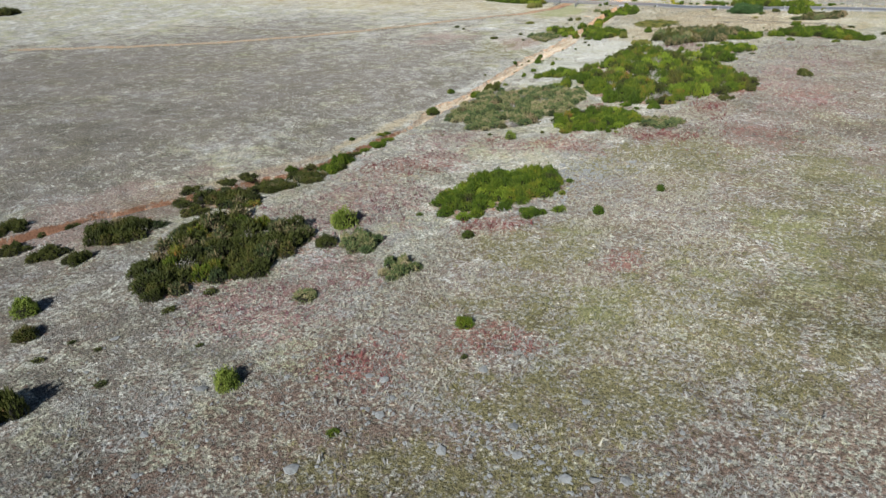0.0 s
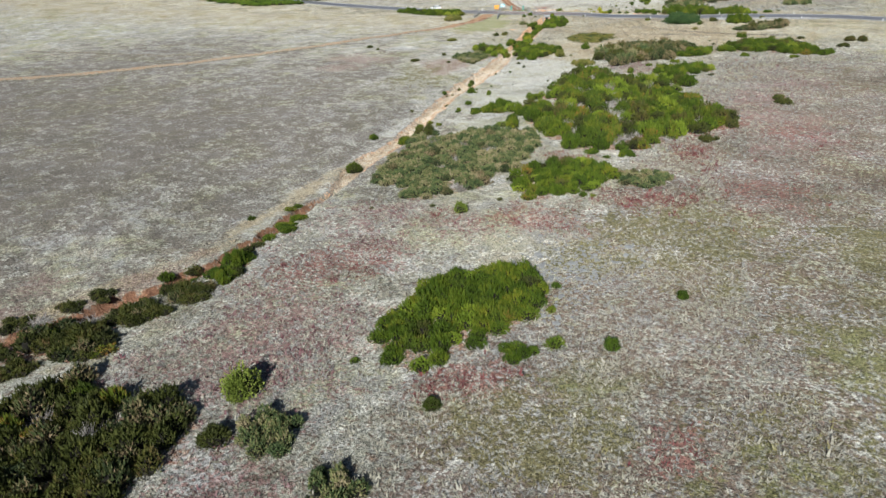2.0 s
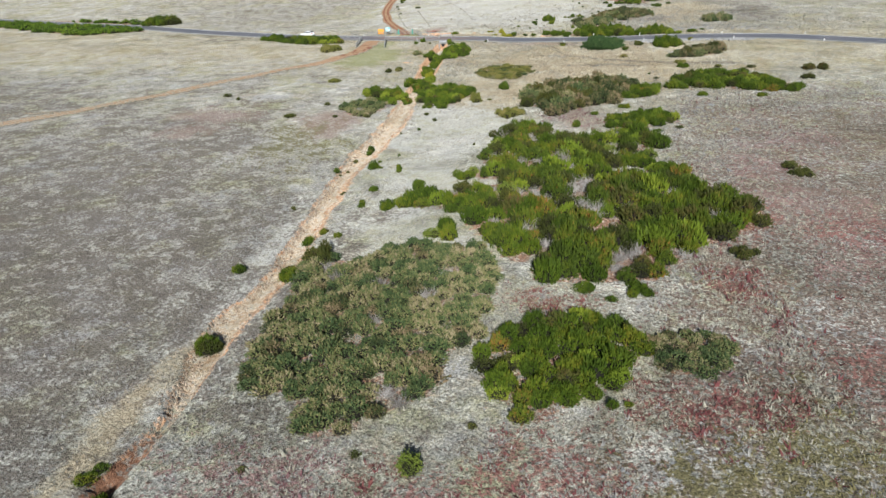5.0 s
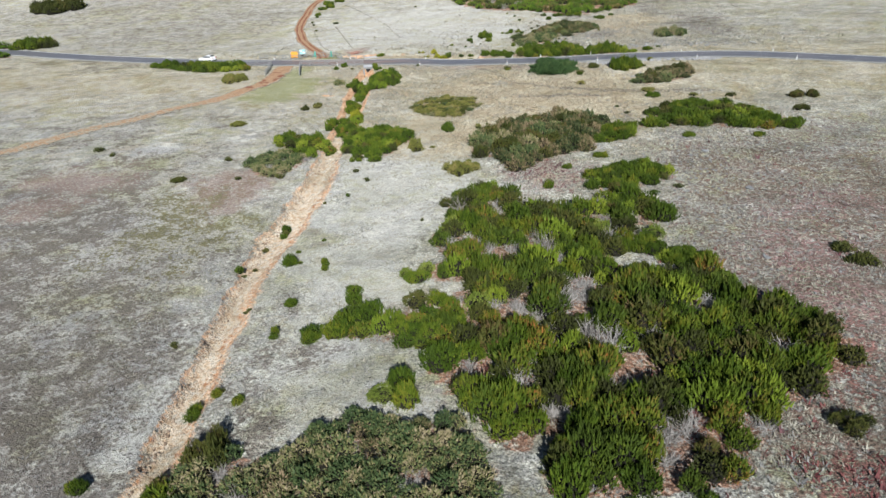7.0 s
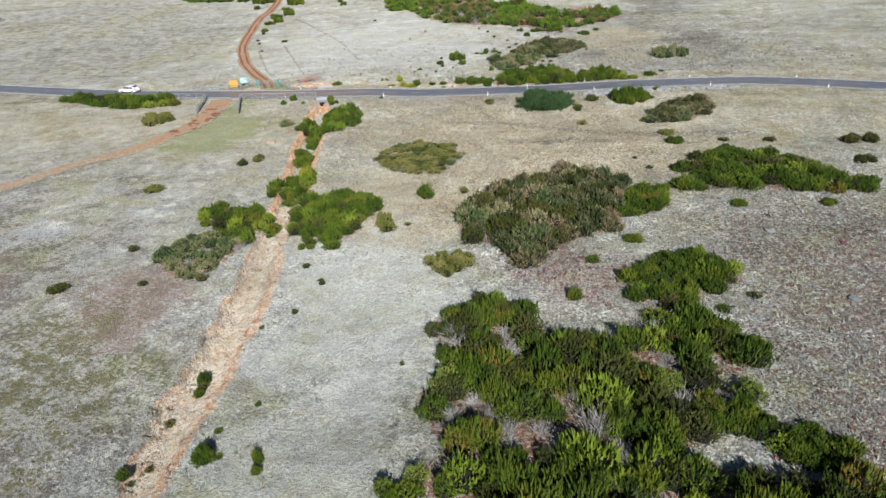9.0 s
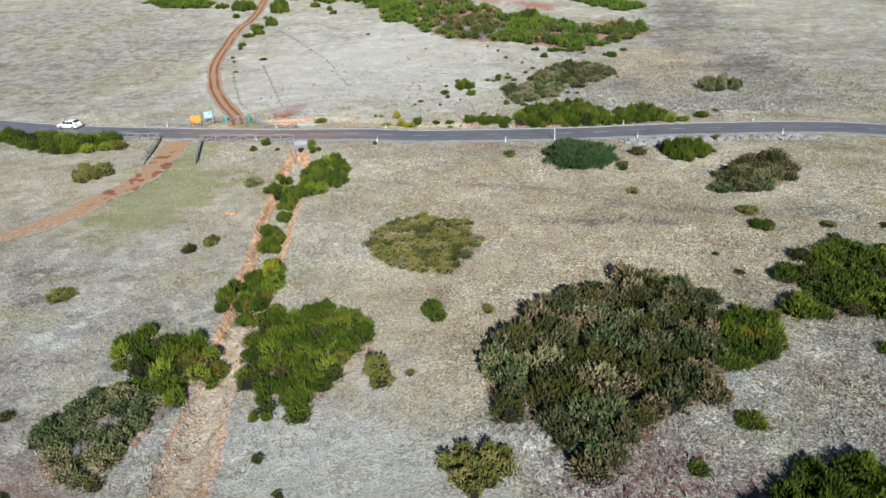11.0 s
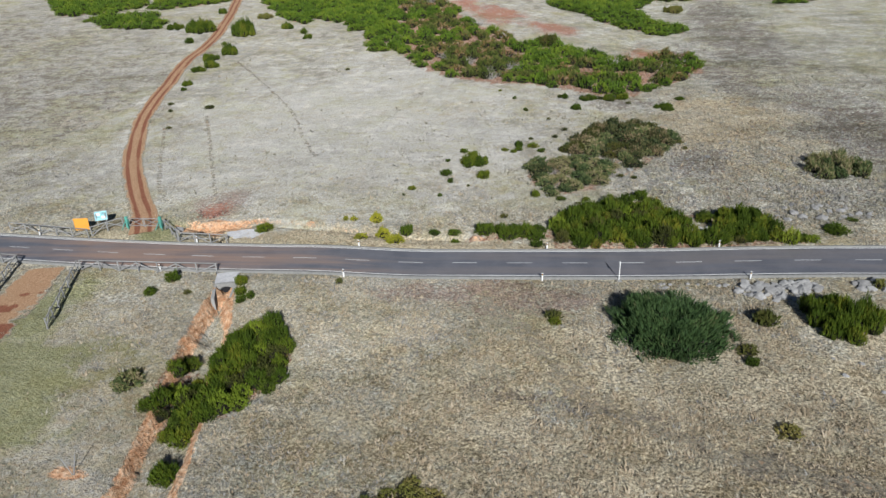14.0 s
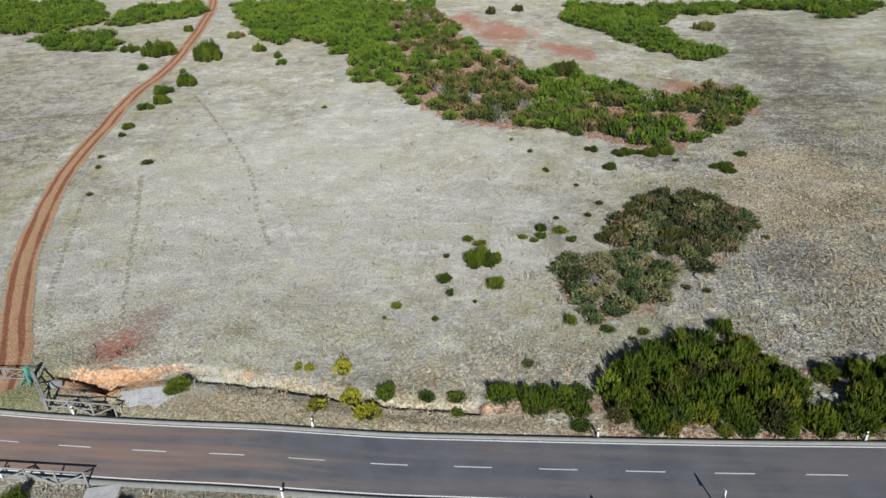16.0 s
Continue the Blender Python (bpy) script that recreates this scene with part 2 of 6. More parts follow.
    col = mixed(t, maths(t, "SUBTRACT", 0.9, maths(t, "MULTIPLY", calm, 0.55)), col, ramp(t, sweep, (0.36, (0.68, 0.69, 0.64)), (0.46, (0.95, 0.965, 0.945)), (0.54, (1.09, 1.10, 1.09)), (0.66, (1.2, 1.21, 1.2))), "MULTIPLY")
    speck = maths(t, "ADD", maths(t, "MULTIPLY", grain, 0.4), maths(t, "MULTIPLY", fine, 0.6))
    rough = maths(t, "MULTIPLY", maths(t, "SUBTRACT", 1.0, maths(t, "MULTIPLY", maths(t, "MAXIMUM", maths(t, "MAXIMUM", pale, sand), maths(t, "MAXIMUM", maths(t, "MAXIMUM", dirt, rust), calm)), 0.68)), 0.92)
    col = mixed(t, rough, col, ramp(t, speck, (0.395, 0.25), (0.465, 0.74), (0.53, 1.12), (0.61, 1.75)), "MULTIPLY")
    t.links.new(col, p.inputs["Base Color"])
    bumped(t, p, maths(t, "ADD", speck, clump), 1.0, 0.3)
    return m


def plant_material(name, stops, leafy=0.09, single=0.3, patch=0.9):
    """Leaves and stalks: the hue differs from bush to bush and from spray to spray."""
    m, t, p = material(name, 0.7)
    info, geo = t.nodes.new("ShaderNodeObjectInfo"), t.nodes.new("ShaderNodeNewGeometry")
    at = geo.outputs["Position"]
    v = maths(t, "ADD", maths(t, "MULTIPLY", info.outputs["Random"], 0.45), maths(t, "MULTIPLY", geo.outputs["Random Per Island"], single))
    v = maths(t, "ADD", v, maths(t, "MULTIPLY", noise_of(t, at, patch, 4, 0.7), 1.2))
    v = maths(t, "SUBTRACT", v, 0.32 + single / 2)
    col = ramp(t, v, *stops)
    t.links.new(col, p.inputs["Base Color"])
    if leafy:
        tr = t.nodes.new("ShaderNodeBsdfTranslucent")
        t.links.new(col, tr.inputs[0])
        mx = t.nodes.new("ShaderNodeMixShader")
        mx.inputs[0].default_value = leafy
        t.links.new(p.outputs[0], mx.inputs[1])
        t.links.new(tr.outputs[0], mx.inputs[2])
        t.links.new(mx.outputs[0], t.nodes["Material Output"].inputs[0])
    return m


def plain(name, colour, rough=0.7, spread=0.25, scale=6.0, metal=0.0, bump=0.3):
    """A plain surface with grain and stains."""
    m, t, p = material(name, rough)
    p.inputs["Metallic"].default_value = metal
    at = where(t)
    a, b = noise_of(t, at, scale, 5), noise_of(t, at, scale * 0.17, 3)
    info = t.nodes.new("ShaderNodeObjectInfo")
    v = maths(t, "ADD", maths(t, "ADD", maths(t, "MULTIPLY", a, 0.5), maths(t, "MULTIPLY", b, 0.3)), maths(t, "MULTIPLY", info.outputs["Random"], 0.2))
    lo, hi = [c * (1 - spread) for c in colour], [min(1, c * (1 + spread)) for c in colour]
    t.links.new(ramp(t, v, (0.3, lo), (0.7, hi)), p.inputs["Base Color"])
    bumped(t, p, a, bump, 0.02)
    return m


def asphalt_material():
    m, t, p = material("asphalt", 0.48)
    p.inputs["Specular IOR Level"].default_value = 0.5
    at = where(t)
    s = t.nodes.new("ShaderNodeSeparateXYZ")
    t.links.new(at, s.inputs[0])
    st = node(t, "Mapping", Scale=(0.06, 0.9, 1))
    t.links.new(at, st.inputs[0])
    streak, fine, wide = noise_of(t, st.outputs[0], 1.0, 4), noise_of(t, at, 30.0, 3), noise_of(t, at, 0.4, 3)
    col = ramp(t, wide, (0.3, (0.094, 0.098, 0.115)), (0.7, (0.140, 0.142, 0.160)))
    col = mixed(t, ramp(t, streak, (0.4, 0.0), (0.65, 0.7)), col, (0.185, 0.165, 0.16))
    # red earth carried on to the road by the two tracks
    near = maths(t, "SUBTRACT", 1.0, maths(t, "MULTIPLY", maths(t, "ABSOLUTE", maths(t, "ADD", s.outputs[0], 108.0)), 0.028))
    col = mixed(t, maths(t, "MULTIPLY", ramp(t, maths(t, "ADD", near, maths(t, "MULTIPLY", maths(t, "SUBTRACT", streak, 0.62), 2.2)), (0.1, 0.0), (0.9, 1.0)), 0.8), col, (0.31, 0.20, 0.145))
    col = mixed(t, 0.5, col, ramp(t, fine, (0.3, 0.6), (0.7, 1.3)), "MULTIPLY")
    t.links.new(col, p.inputs["Base Color"])
    bumped(t, p, fine, 0.25, 0.01)
    return m


def track_material():
    m, t, p = material("red earth track", 0.95)
    at = where(t)
    clump, fine, mid = noise_of(t, at, 1.6, 4), noise_of(t, at, 8.0, 4), noise_of(t, at, 0.25, 3)
    c = node(t, "VertexColor")
    c.layer_name = "wear"
    s = t.nodes.new("ShaderNodeSeparateColor")
    t.links.new(c.outputs[0], s.inputs[0])
    earth = ramp(t, fine, (0.38, (0.17, 0.093, 0.05)), (0.5, (0.265, 0.16, 0.094)), (0.62, (0.35, 0.24, 0.155)))
    rut = ramp(t, fine, (0.38, (0.10, 0.035, 0.02)), (0.62, (0.20, 0.08, 0.048)))
    grass = ramp(t, fine, (0.38, (0.16, 0.145, 0.11)), (0.5, (0.26, 0.24, 0.185)), (0.62, (0.37, 0.345, 0.28)))
    w = maths(t, "ADD", s.outputs[0], maths(t, "MULTIPLY", maths(t, "SUBTRACT", clump, 0.5), 1.8))
    col = mixed(t, ramp(t, w, (0.3, 0.0), (0.6, 1.0)), grass, earth)
    w = maths(t, "ADD", s.outputs[1], maths(t, "MULTIPLY", maths(t, "SUBTRACT", clump, 0.5), 0.5))
    col = mixed(t, ramp(t, w, (0.3, 0.0), (0.55, 0.95)), col, rut)
    fade = ramp(t, maths(t, "ADD", maths(t, "MAXIMUM", s.outputs[0], s.outputs[1]), maths(t, "MULTIPLY", maths(t, "SUBTRACT", clump, 0.5), 1.2)), (0.12, 0.0), (0.38, 1.0))
    t.links.new(fade, p.inputs["Alpha"])
    t.links.new(col, p.inputs["Base Color"])
    bumped(t, p, fine, 0.6, 0.08)
    return m


GROUND = ground_material()
ASPHALT = asphalt_material()
TRACK = track_material()
CONCRETE = plain("concrete", (0.28, 0.277, 0.265), 0.85, 0.3, 5.0)
GRAVEL = plain("grey gravel", (0.33, 0.33, 0.34), 0.95, 0.45, 9.0, bump=0.8)
FADED = plain("faded road paint", (0.52, 0.52, 0.52), 0.6, 0.25, 8.0)
PAINT = plain("road paint", (0.72, 0.72, 0.70), 0.6, 0.15, 8.0)
WOOD = plain("weathered timber", (0.27, 0.268, 0.262), 0.85, 0.3, 5.0)
STONE = plain("grey stone", (0.31, 0.305, 0.30), 0.9, 0.35, 4.0, bump=0.6)
SLATE = plain("blue grey stone", (0.225, 0.228, 0.226), 0.85, 0.35, 4.0, bump=0.6)
# near-black core colour that stands in for deep shade inside the shrubs
CORE_SHADE = plain("shrub core shade", (0.016, 0.014, 0.010), 0.9, 0.4, 6.0)
ORANGE = plain("orange panel", (0.75, 0.36, 0.06), 0.5, 0.12, 3.0)
BLUE = plain("pale blue panel", (0.27, 0.60, 0.66), 0.45, 0.12, 3.0)
WHITE = plain("white plastic", (0.78, 0.78, 0.77), 0.5, 0.08, 5.0)
BLACK = plain("black plastic", (0.02, 0.02, 0.022), 0.5, 0.2, 5.0)
TEAL = plain("teal paint", (0.10, 0.33, 0.27), 0.55, 0.2, 5.0)
STEEL = plain("galvanised steel", (0.55, 0.56, 0.57), 0.4, 0.15, 5.0, 0.8)
CARPAINT = plain("white car paint", (0.80, 0.80, 0.80), 0.25, 0.03, 3.0, bump=0.0)
GLASS = plain("dark car glass", (0.02, 0.025, 0.03), 0.08, 0.1, 3.0, bump=0.0)
RUBBER = plain("tyre rubber", (0.02, 0.02, 0.02), 0.8, 0.2, 8.0)
TWIG = plant_material("grey twigs", ((0.15, (0.13, 0.115, 0.10)), (0.5, (0.29, 0.265, 0.245)), (0.85, (0.48, 0.45, 0.42))), 0.0, 0.5)
CLOD = plant_material("brown clods", ((0.15, (0.15, 0.10, 0.07)), (0.5, (0.32, 0.24, 0.17)), (0.85, (0.47, 0.38, 0.29))), 0.0, 0.5)
LEAF = {
    "heath_green": plant_material("green heather", ((0.15, (0.031, 0.054, 0.005)), (0.45, (0.061, 0.099, 0.008)), (0.7, (0.108, 0.142, 0.012)), (0.9, (0.179, 0.172, 0.018)))),
    "heath_mix": plant_material("mixed heather", ((0.12, (0.033, 0.051, 0.007)), (0.4, (0.065, 0.099, 0.011)), (0.66, (0.113, 0.139, 0.013)), (0.8, (0.190, 0.139, 0.028)), (0.92, (0.270, 0.111, 0.028)))),
    "heath_far": plant_material("far heather", ((0.15, (0.047, 0.083, 0.010)), (0.5, (0.092, 0.160, 0.014)), (0.85, (0.173, 0.225, 0.021)))),
    "heath_dark": plant_material("dark heather", ((0.15, (0.029, 0.032, 0.009)), (0.5, (0.055, 0.066, 0.013)), (0.75, (0.089, 0.089, 0.020)), (0.92, (0.123, 0.081, 0.032)))),
    "gorse": plant_material("olive gorse", ((0.22, (0.045, 0.074, 0.026)), (0.42, (0.095, 0.132, 0.05)), (0.58, (0.175, 0.18, 0.066)), (0.70, (0.24, 0.21, 0.10)), (0.82, (0.34, 0.28, 0.17))), 0.09, 0.45, 1.4),
    "gorse_dark": plant_material("brown gorse", ((0.22, (0.03, 0.045, 0.017)), (0.42, (0.065, 0.083, 0.028)), (0.56, (0.115, 0.108, 0.045)), (0.68, (0.18, 0.135, 0.07)), (0.82, (0.28, 0.21, 0.125))), 0.09, 0.45, 1.1),
    "low_gorse": plant_material("dry low gorse", ((0.15, (0.094, 0.098, 0.020)), (0.5, (0.164, 0.168, 0.039)), (0.8, (0.252, 0.209, 0.069)))),
    "far_mix": plant_material("far mixed scrub", ((0.12, (0.043, 0.064, 0.011)), (0.4, (0.084, 0.113, 0.020)), (0.62, (0.138, 0.136, 0.037)), (0.78, (0.258, 0.132, 0.064)), (0.92, (0.396, 0.310, 0.209)))),
    "low": plant_material("dwarf scrub", ((0.15, (0.037, 0.048, 0.011)), (0.5, (0.070, 0.080, 0.017)), (0.85, (0.123, 0.112, 0.031)))),
    "round": plant_material("pale leaf", ((0.15, (0.081, 0.110, 0.015)), (0.5, (0.141, 0.184, 0.028)), (0.85, (0.245, 0.276, 0.055)))),
    "lime": plant_material("lime heather", ((0.15, (0.085, 0.125, 0.012)), (0.5, (0.15, 0.205, 0.018)), (0.85, (0.24, 0.27, 0.03)))),
    "broom": plant_material("dark broom", ((0.15, (0.022, 0.044, 0.017)), (0.5, (0.043, 0.083, 0.028)), (0.75, (0.071, 0.122, 0.039)), (0.92, (0.115, 0.110, 0.051)))),
    "yellow": plant_material("yellow green broom", ((0.15, (0.108, 0.115, 0.010)), (0.5, (0.227, 0.230, 0.017)), (0.85, (0.374, 0.346, 0.034)))),
}
GOLD = plant_material("golden grass", ((0.08, (0.102, 0.073, 0.045)), (0.35, (0.275, 0.211, 0.134)), (0.65, (0.427, 0.343, 0.234)), (0.92, (0.590, 0.510, 0.390))), 0.15, 0.3, 1.8)
STRAW = plant_material("straw", ((0.08, (0.098, 0.084, 0.060)), (0.28, (0.254, 0.233, 0.177)), (0.5, (0.409, 0.381, 0.304)), (0.72, (0.526, 0.495, 0.412)), (0.92, (0.643, 0.619, 0.536))), 0.15, 0.3, 1.8)
ASH = plant_material("ash grey heather stalks", ((0.1, (0.05, 0.047, 0.044)), (0.4, (0.19, 0.183, 0.172)), (0.65, (0.30, 0.29, 0.268)), (0.92, (0.46, 0.445, 0.415))), 0.1, 0.3, 1.8)
BRACKEN = plant_material("red bracken", ((0.1, (0.07, 0.024, 0.026)), (0.45, (0.19, 0.06, 0.06)), (0.7, (0.30, 0.125, 0.10)), (0.92, (0.45, 0.33, 0.28))), 0.15, 0.3, 1.8)
PLUM = plant_material("mauve dead fern", ((0.2, (0.05, 0.026, 0.03)), (0.52, (0.19, 0.085, 0.092)), (0.75, (0.28, 0.18, 0.175)), (0.92, (0.50, 0.43, 0.40))), 0.15, 0.3, 1.8)
MOSS = plant_material("olive moss", ((0.1, (0.05, 0.046, 0.02)), (0.4, (0.15, 0.13, 0.055)), (0.65, (0.27, 0.24, 0.11)), (0.92, (0.52, 0.49, 0.34))), 0.15, 0.3, 1.8)


# ---- mesh helpers ----
def mesh_of(name, verts, faces, mat, smooth_shade=False):
    me = bpy.data.meshes.new(name)
    me.from_pydata([tuple(v) for v in verts], [], [tuple(f) for f in faces])
    me.materials.append(mat)
    if smooth_shade:
        me.polygons.foreach_set("use_smooth", [True] * len(me.polygons))
    me.update()
    return me


def from_bm(name, bm, mat):
    me = bpy.data.meshes.new(name)
    bm.to_mesh(me)
    bm.free()
    me.materials.append(mat)
    return me


def part(name, data, parent, m=None, label=""):
    ob = new(name, data)
    ob.parent = parent
    if m is not None:
        ob.matrix_basis = m
    return tagged(ob, label)


def box_mesh(name, sx, sy, sz, mat, bevel=0.01):
    """A box on z = 0, with worn edges."""
    bm = bmesh.new()
    bmesh.ops.create_cube(bm, size=1)
    bmesh.ops.transform(bm, matrix=Matrix.Translation((0, 0, sz / 2)) @ Matrix.Diagonal((sx, sy, sz, 1)), verts=bm.verts)
    if bevel:
        bmesh.ops.bevel(bm, geom=list(bm.edges), offset=bevel, segments=1, affect="EDGES")
    return from_bm(name, bm, mat)


def pole_mesh(name, r0, r1, length, mat, sides=8):
    bm = bmesh.new()
    bmesh.ops.create_cone(bm, cap_ends=True, segments=sides, radius1=r0, radius2=r1, depth=length)
    bmesh.ops.translate(bm, vec=(0, 0, length / 2), verts=bm.verts)
    return from_bm(name, bm, mat)


def between(a, b):
    """Pose that carries z = 0..1 of a unit pole from a to b, with its length."""
    a, b = Vector(a), Vector(b)
    return Matrix.Translation(a) @ (b - a).to_track_quat("Z", "Y").to_matrix().to_4x4(), (b - a).length


def inside(poly, x, y):
    hit = False
    for (xa, ya), (xb, yb) in zip(poly, poly[1:] + poly[:1]):
        if (ya > y) != (yb > y) and x < (xb - xa) * (y - ya) / (yb - ya) + xa:
            hit = not hit
    return hit


# ---- ground ----
ZONES = {}  # patches of cover: middle, half widths, turn
ZONES["red"] = [(-46, 94, 8, 5, 15), (-20, 137, 5, 5, 12), (-34, 104, 5, 3, 12), (-21, 110, 5, 5, 15), (-32, 123, 3, 3, 10), (-48, 117, 4, 3, 13), (-33, 34, 3, 3, 29), (-26, 42, 3, 2, 30), (-22, 61, 2, 2, 29), (-38, 63, 4, 2, 25), (-61, 76, 7, 5, 23), (-44, 132, 3, 2, 5), (-40, 128, 2, 2, 5), (-30, 133, 2, 2, 5), (-57, 133, 2, 1, 5), (-30, 138, 4, 6, 0)]
ZONES["mauve"] = [(-63, 89, 7, 5, 14), (-58, 82, 4, 3, 16), (-56, 77, 4, 2, 17), (-52, 89, 4, 4, 16), (-44, 44, 3, 4, 28), (-48, 38, 7, 6, 29), (-47, 47, 4, 3, 29), (-53, 177, 6, 6, 1), (-27, 149, 4, 4, 3), (-27, 152, 6, 8, 0), (-18, 134, 6, 9, 0), (-21, 168, 7, 6, 0), (-58, 62, 8, 14, 20)]
ZONES["fern"] = [(-77, 395, 7, 16, 13), (-62, 381, 5, 9, 15), (-41, 351, 5, 7, 3), (-87, 410, 5, 13, 5), (-63, 330, 3, 4, 3), (-107.2, 265.3, 1.7, 2.8, 3), (-48, 331, 4, 5, 0), (-72, 345, 4, 7, 10), (-58, 341, 5, 6, 4), (-93, 376, 6, 13, -2)]
ZONES["olive"] = [(-2, 78, 14, 14, 20), (-24, 48, 8, 6, 30), (-9, 56, 12, 11, 30), (-17, 39, 9, 5, 31), (-20, 28, 12, 3, 32), (-31, 60, 6, 6, 27), (-9, 98, 8, 12, 27), (-27, 94, 9, 11, 15), (-36, 86, 6, 4, 15), (-97, 160, 7, 14, 6)]
ZONES["green"] = [(-8, 72, 6, 9, 20), (0, 96, 7, 9, 0), (-20, 52, 5, 4, 30), (-28, 66, 4, 4, 0), (-14, 62, 5, 3, 30), (-107, 229, 4, 5, 5), (-109.5, 228.5, 7, 5, 30), (-114, 240, 3, 7, 0), (-111, 219, 6, 5, 5), (-108, 228, 6, 6, 6), (-112, 226, 4, 10, 10), (-111.5, 258.5, 3, 3, 0)]
# dark mottled cover; western and southern zones also paint light fall-off into the colour
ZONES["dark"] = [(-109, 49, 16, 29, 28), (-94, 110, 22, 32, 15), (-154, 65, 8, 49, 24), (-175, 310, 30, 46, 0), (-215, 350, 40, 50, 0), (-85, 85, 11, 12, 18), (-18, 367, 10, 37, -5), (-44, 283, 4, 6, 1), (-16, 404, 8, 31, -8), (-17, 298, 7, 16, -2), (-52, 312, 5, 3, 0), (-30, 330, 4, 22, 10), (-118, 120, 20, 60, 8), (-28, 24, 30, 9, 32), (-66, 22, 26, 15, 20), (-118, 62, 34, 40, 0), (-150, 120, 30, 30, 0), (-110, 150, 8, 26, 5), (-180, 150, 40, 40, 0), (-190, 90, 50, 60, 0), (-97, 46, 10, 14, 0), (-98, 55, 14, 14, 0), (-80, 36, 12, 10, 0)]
ZONES["brown"] = [(-119, 161, 5, 4, 4), (-119, 171, 10, 6, 4), (-96, 172, 6, 9, 9), (-24, 143, 8, 12, 0), (-71, 246.8, 12, 3.2, 0), (-86, 44, 9, 16, 0), (-78, 64, 4, 10, 0), (-107, 267, 3, 4, 0)]
ZONES["pale"] = [(-70, 156, 6, 24, -2), (-70, 132, 6, 8, 2), (-98, 300, 33, 44, -1), (-80, 130, 3, 60, 6), (-72, 165, 9, 45, 8)]
ZONES["stones"] = [(-35, 77, 2, 5, 18), (-36, 85, 4, 3, 17), (-17, 34, 10, 4, 32), (-40, 21, 12, 7, 30), (-13, 31, 17, 2, 32), (-37, 88, 5, 5, 14), (-38, 82, 3, 2, 15), (-34, 166, 5, 18, 0), (-37, 178, 8, 7, -1), (-45, 281, 8, 10, 2)]
ZONES["tan"] = [(-36, 300, 10, 20, 0), (-56, 222, 26, 24, 0), (-70, 198, 14, 12, 0), (-85, 257.6, 45, 4, 0), (-45, 232, 20, 14, 0), (-40, 215, 18, 12, 0)]
ZONES["bank"] = [(-81.6, 60, 1.6, 18, -18), (-77.6, 92, 1.6, 15, 3)]
ZONES["dirt"] = [(-104.8, 261.0, 3.8, 1.8, 0), (-98.6, 220.4, 1.2, 0.6, 0)]


def steps(*spans):
    """Grid lines: (end, step) pairs from a start."""
    out = [spans[0]]
    for end, step in spans[1:]:
        n = max(1, round((end - out[-1]) / step))
        out += [out[-1] + (end - out[-1]) * (i + 1) / n for i in range(n)]
    return np.array(out)


GX = steps(-4000, (-1500, 400), (-600, 90), (-260, 17), (-150, 4), (-103, 1.2), (-70, 0.27), (-62, 0.5), (5, 1.0), (60, 4), (200, 15), (1000, 100), (4000, 500))
GY = steps(-3000, (-300, 300), (-40, 26), (10, 2.5), (26, 0.9), (256, 0.6), (266, 0.3), (330, 1.3), (460, 3.0), (700, 15), (1500, 80), (5000, 400))


def grid_mesh():
    z = np.array([[ground_z(x, y) for x in GX] for y in GY])
    xx, yy = np.meshgrid(GX, GY)
    nx, ny = len(GX), len(GY)
    me = bpy.data.meshes.new("ground")
    co = np.stack([xx, yy, z], -1).reshape(-1, 3)
    i = (np.arange(ny - 1)[:, None] * nx + np.arange(nx - 1)[None, :]).ravel()
    quads = np.stack([i, i + 1, i + nx + 1, i + nx], -1)
    me.vertices.add(len(co))
    me.vertices.foreach_set("co", co.ravel())
    me.loops.add(quads.size)
    me.loops.foreach_set("vertex_index", quads.ravel().astype(np.int32))
    me.polygons.add(len(quads))
    me.polygons.foreach_set("loop_start", (np.arange(len(quads)) * 4).astype(np.int32))
    me.polygons.foreach_set("use_smooth", np.ones(len(quads), dtype=bool))
    me.update(calc_edges=True)
    me.materials.append(GROUND)
    return me, z, xx, yy


ground_me, GZ, XX, YY = grid_mesh()
ground = tagged(new("ground", ground_me), "dry straw-coloured heath with red bracken and olive moss", "ground", kind="structure")


def lie(x, y, field=None):
    """Height of the built ground, or another field of it, at arrays x, y."""
    f = GZ if field is None else field
    x, y = np.asarray(x, float), np.asarray(y, float)
    i = np.clip(np.searchsorted(GX, x) - 1, 0, len(GX) - 2)
    j = np.clip(np.searchsorted(GY, y) - 1, 0, len(GY) - 2)
    u, v = (x - GX[i]) / (GX[i + 1] - GX[i]), (y - GY[j]) / (GY[j + 1] - GY[j])
    return (f[j, i] * (1 - u) + f[j, i + 1] * u) * (1 - v) + (f[j + 1, i] * (1 - u) + f[j + 1, i + 1] * u) * v


def at_ground(x, y):
    return float(lie([x], [y])[0])


WARP_X = np.array([[noise.noise((x * 0.13, y * 0.13, 1.0)) + 0.6 * noise.noise((x * 0.4, y * 0.4, 6.0)) for x in GX] for y in GY])
WARP_Y = np.array([[noise.noise((x * 0.13, y * 0.13, 21.0)) + 0.6 * noise.noise((x * 0.4, y * 0.4, 26.0)) for x in GX] for y in GY])


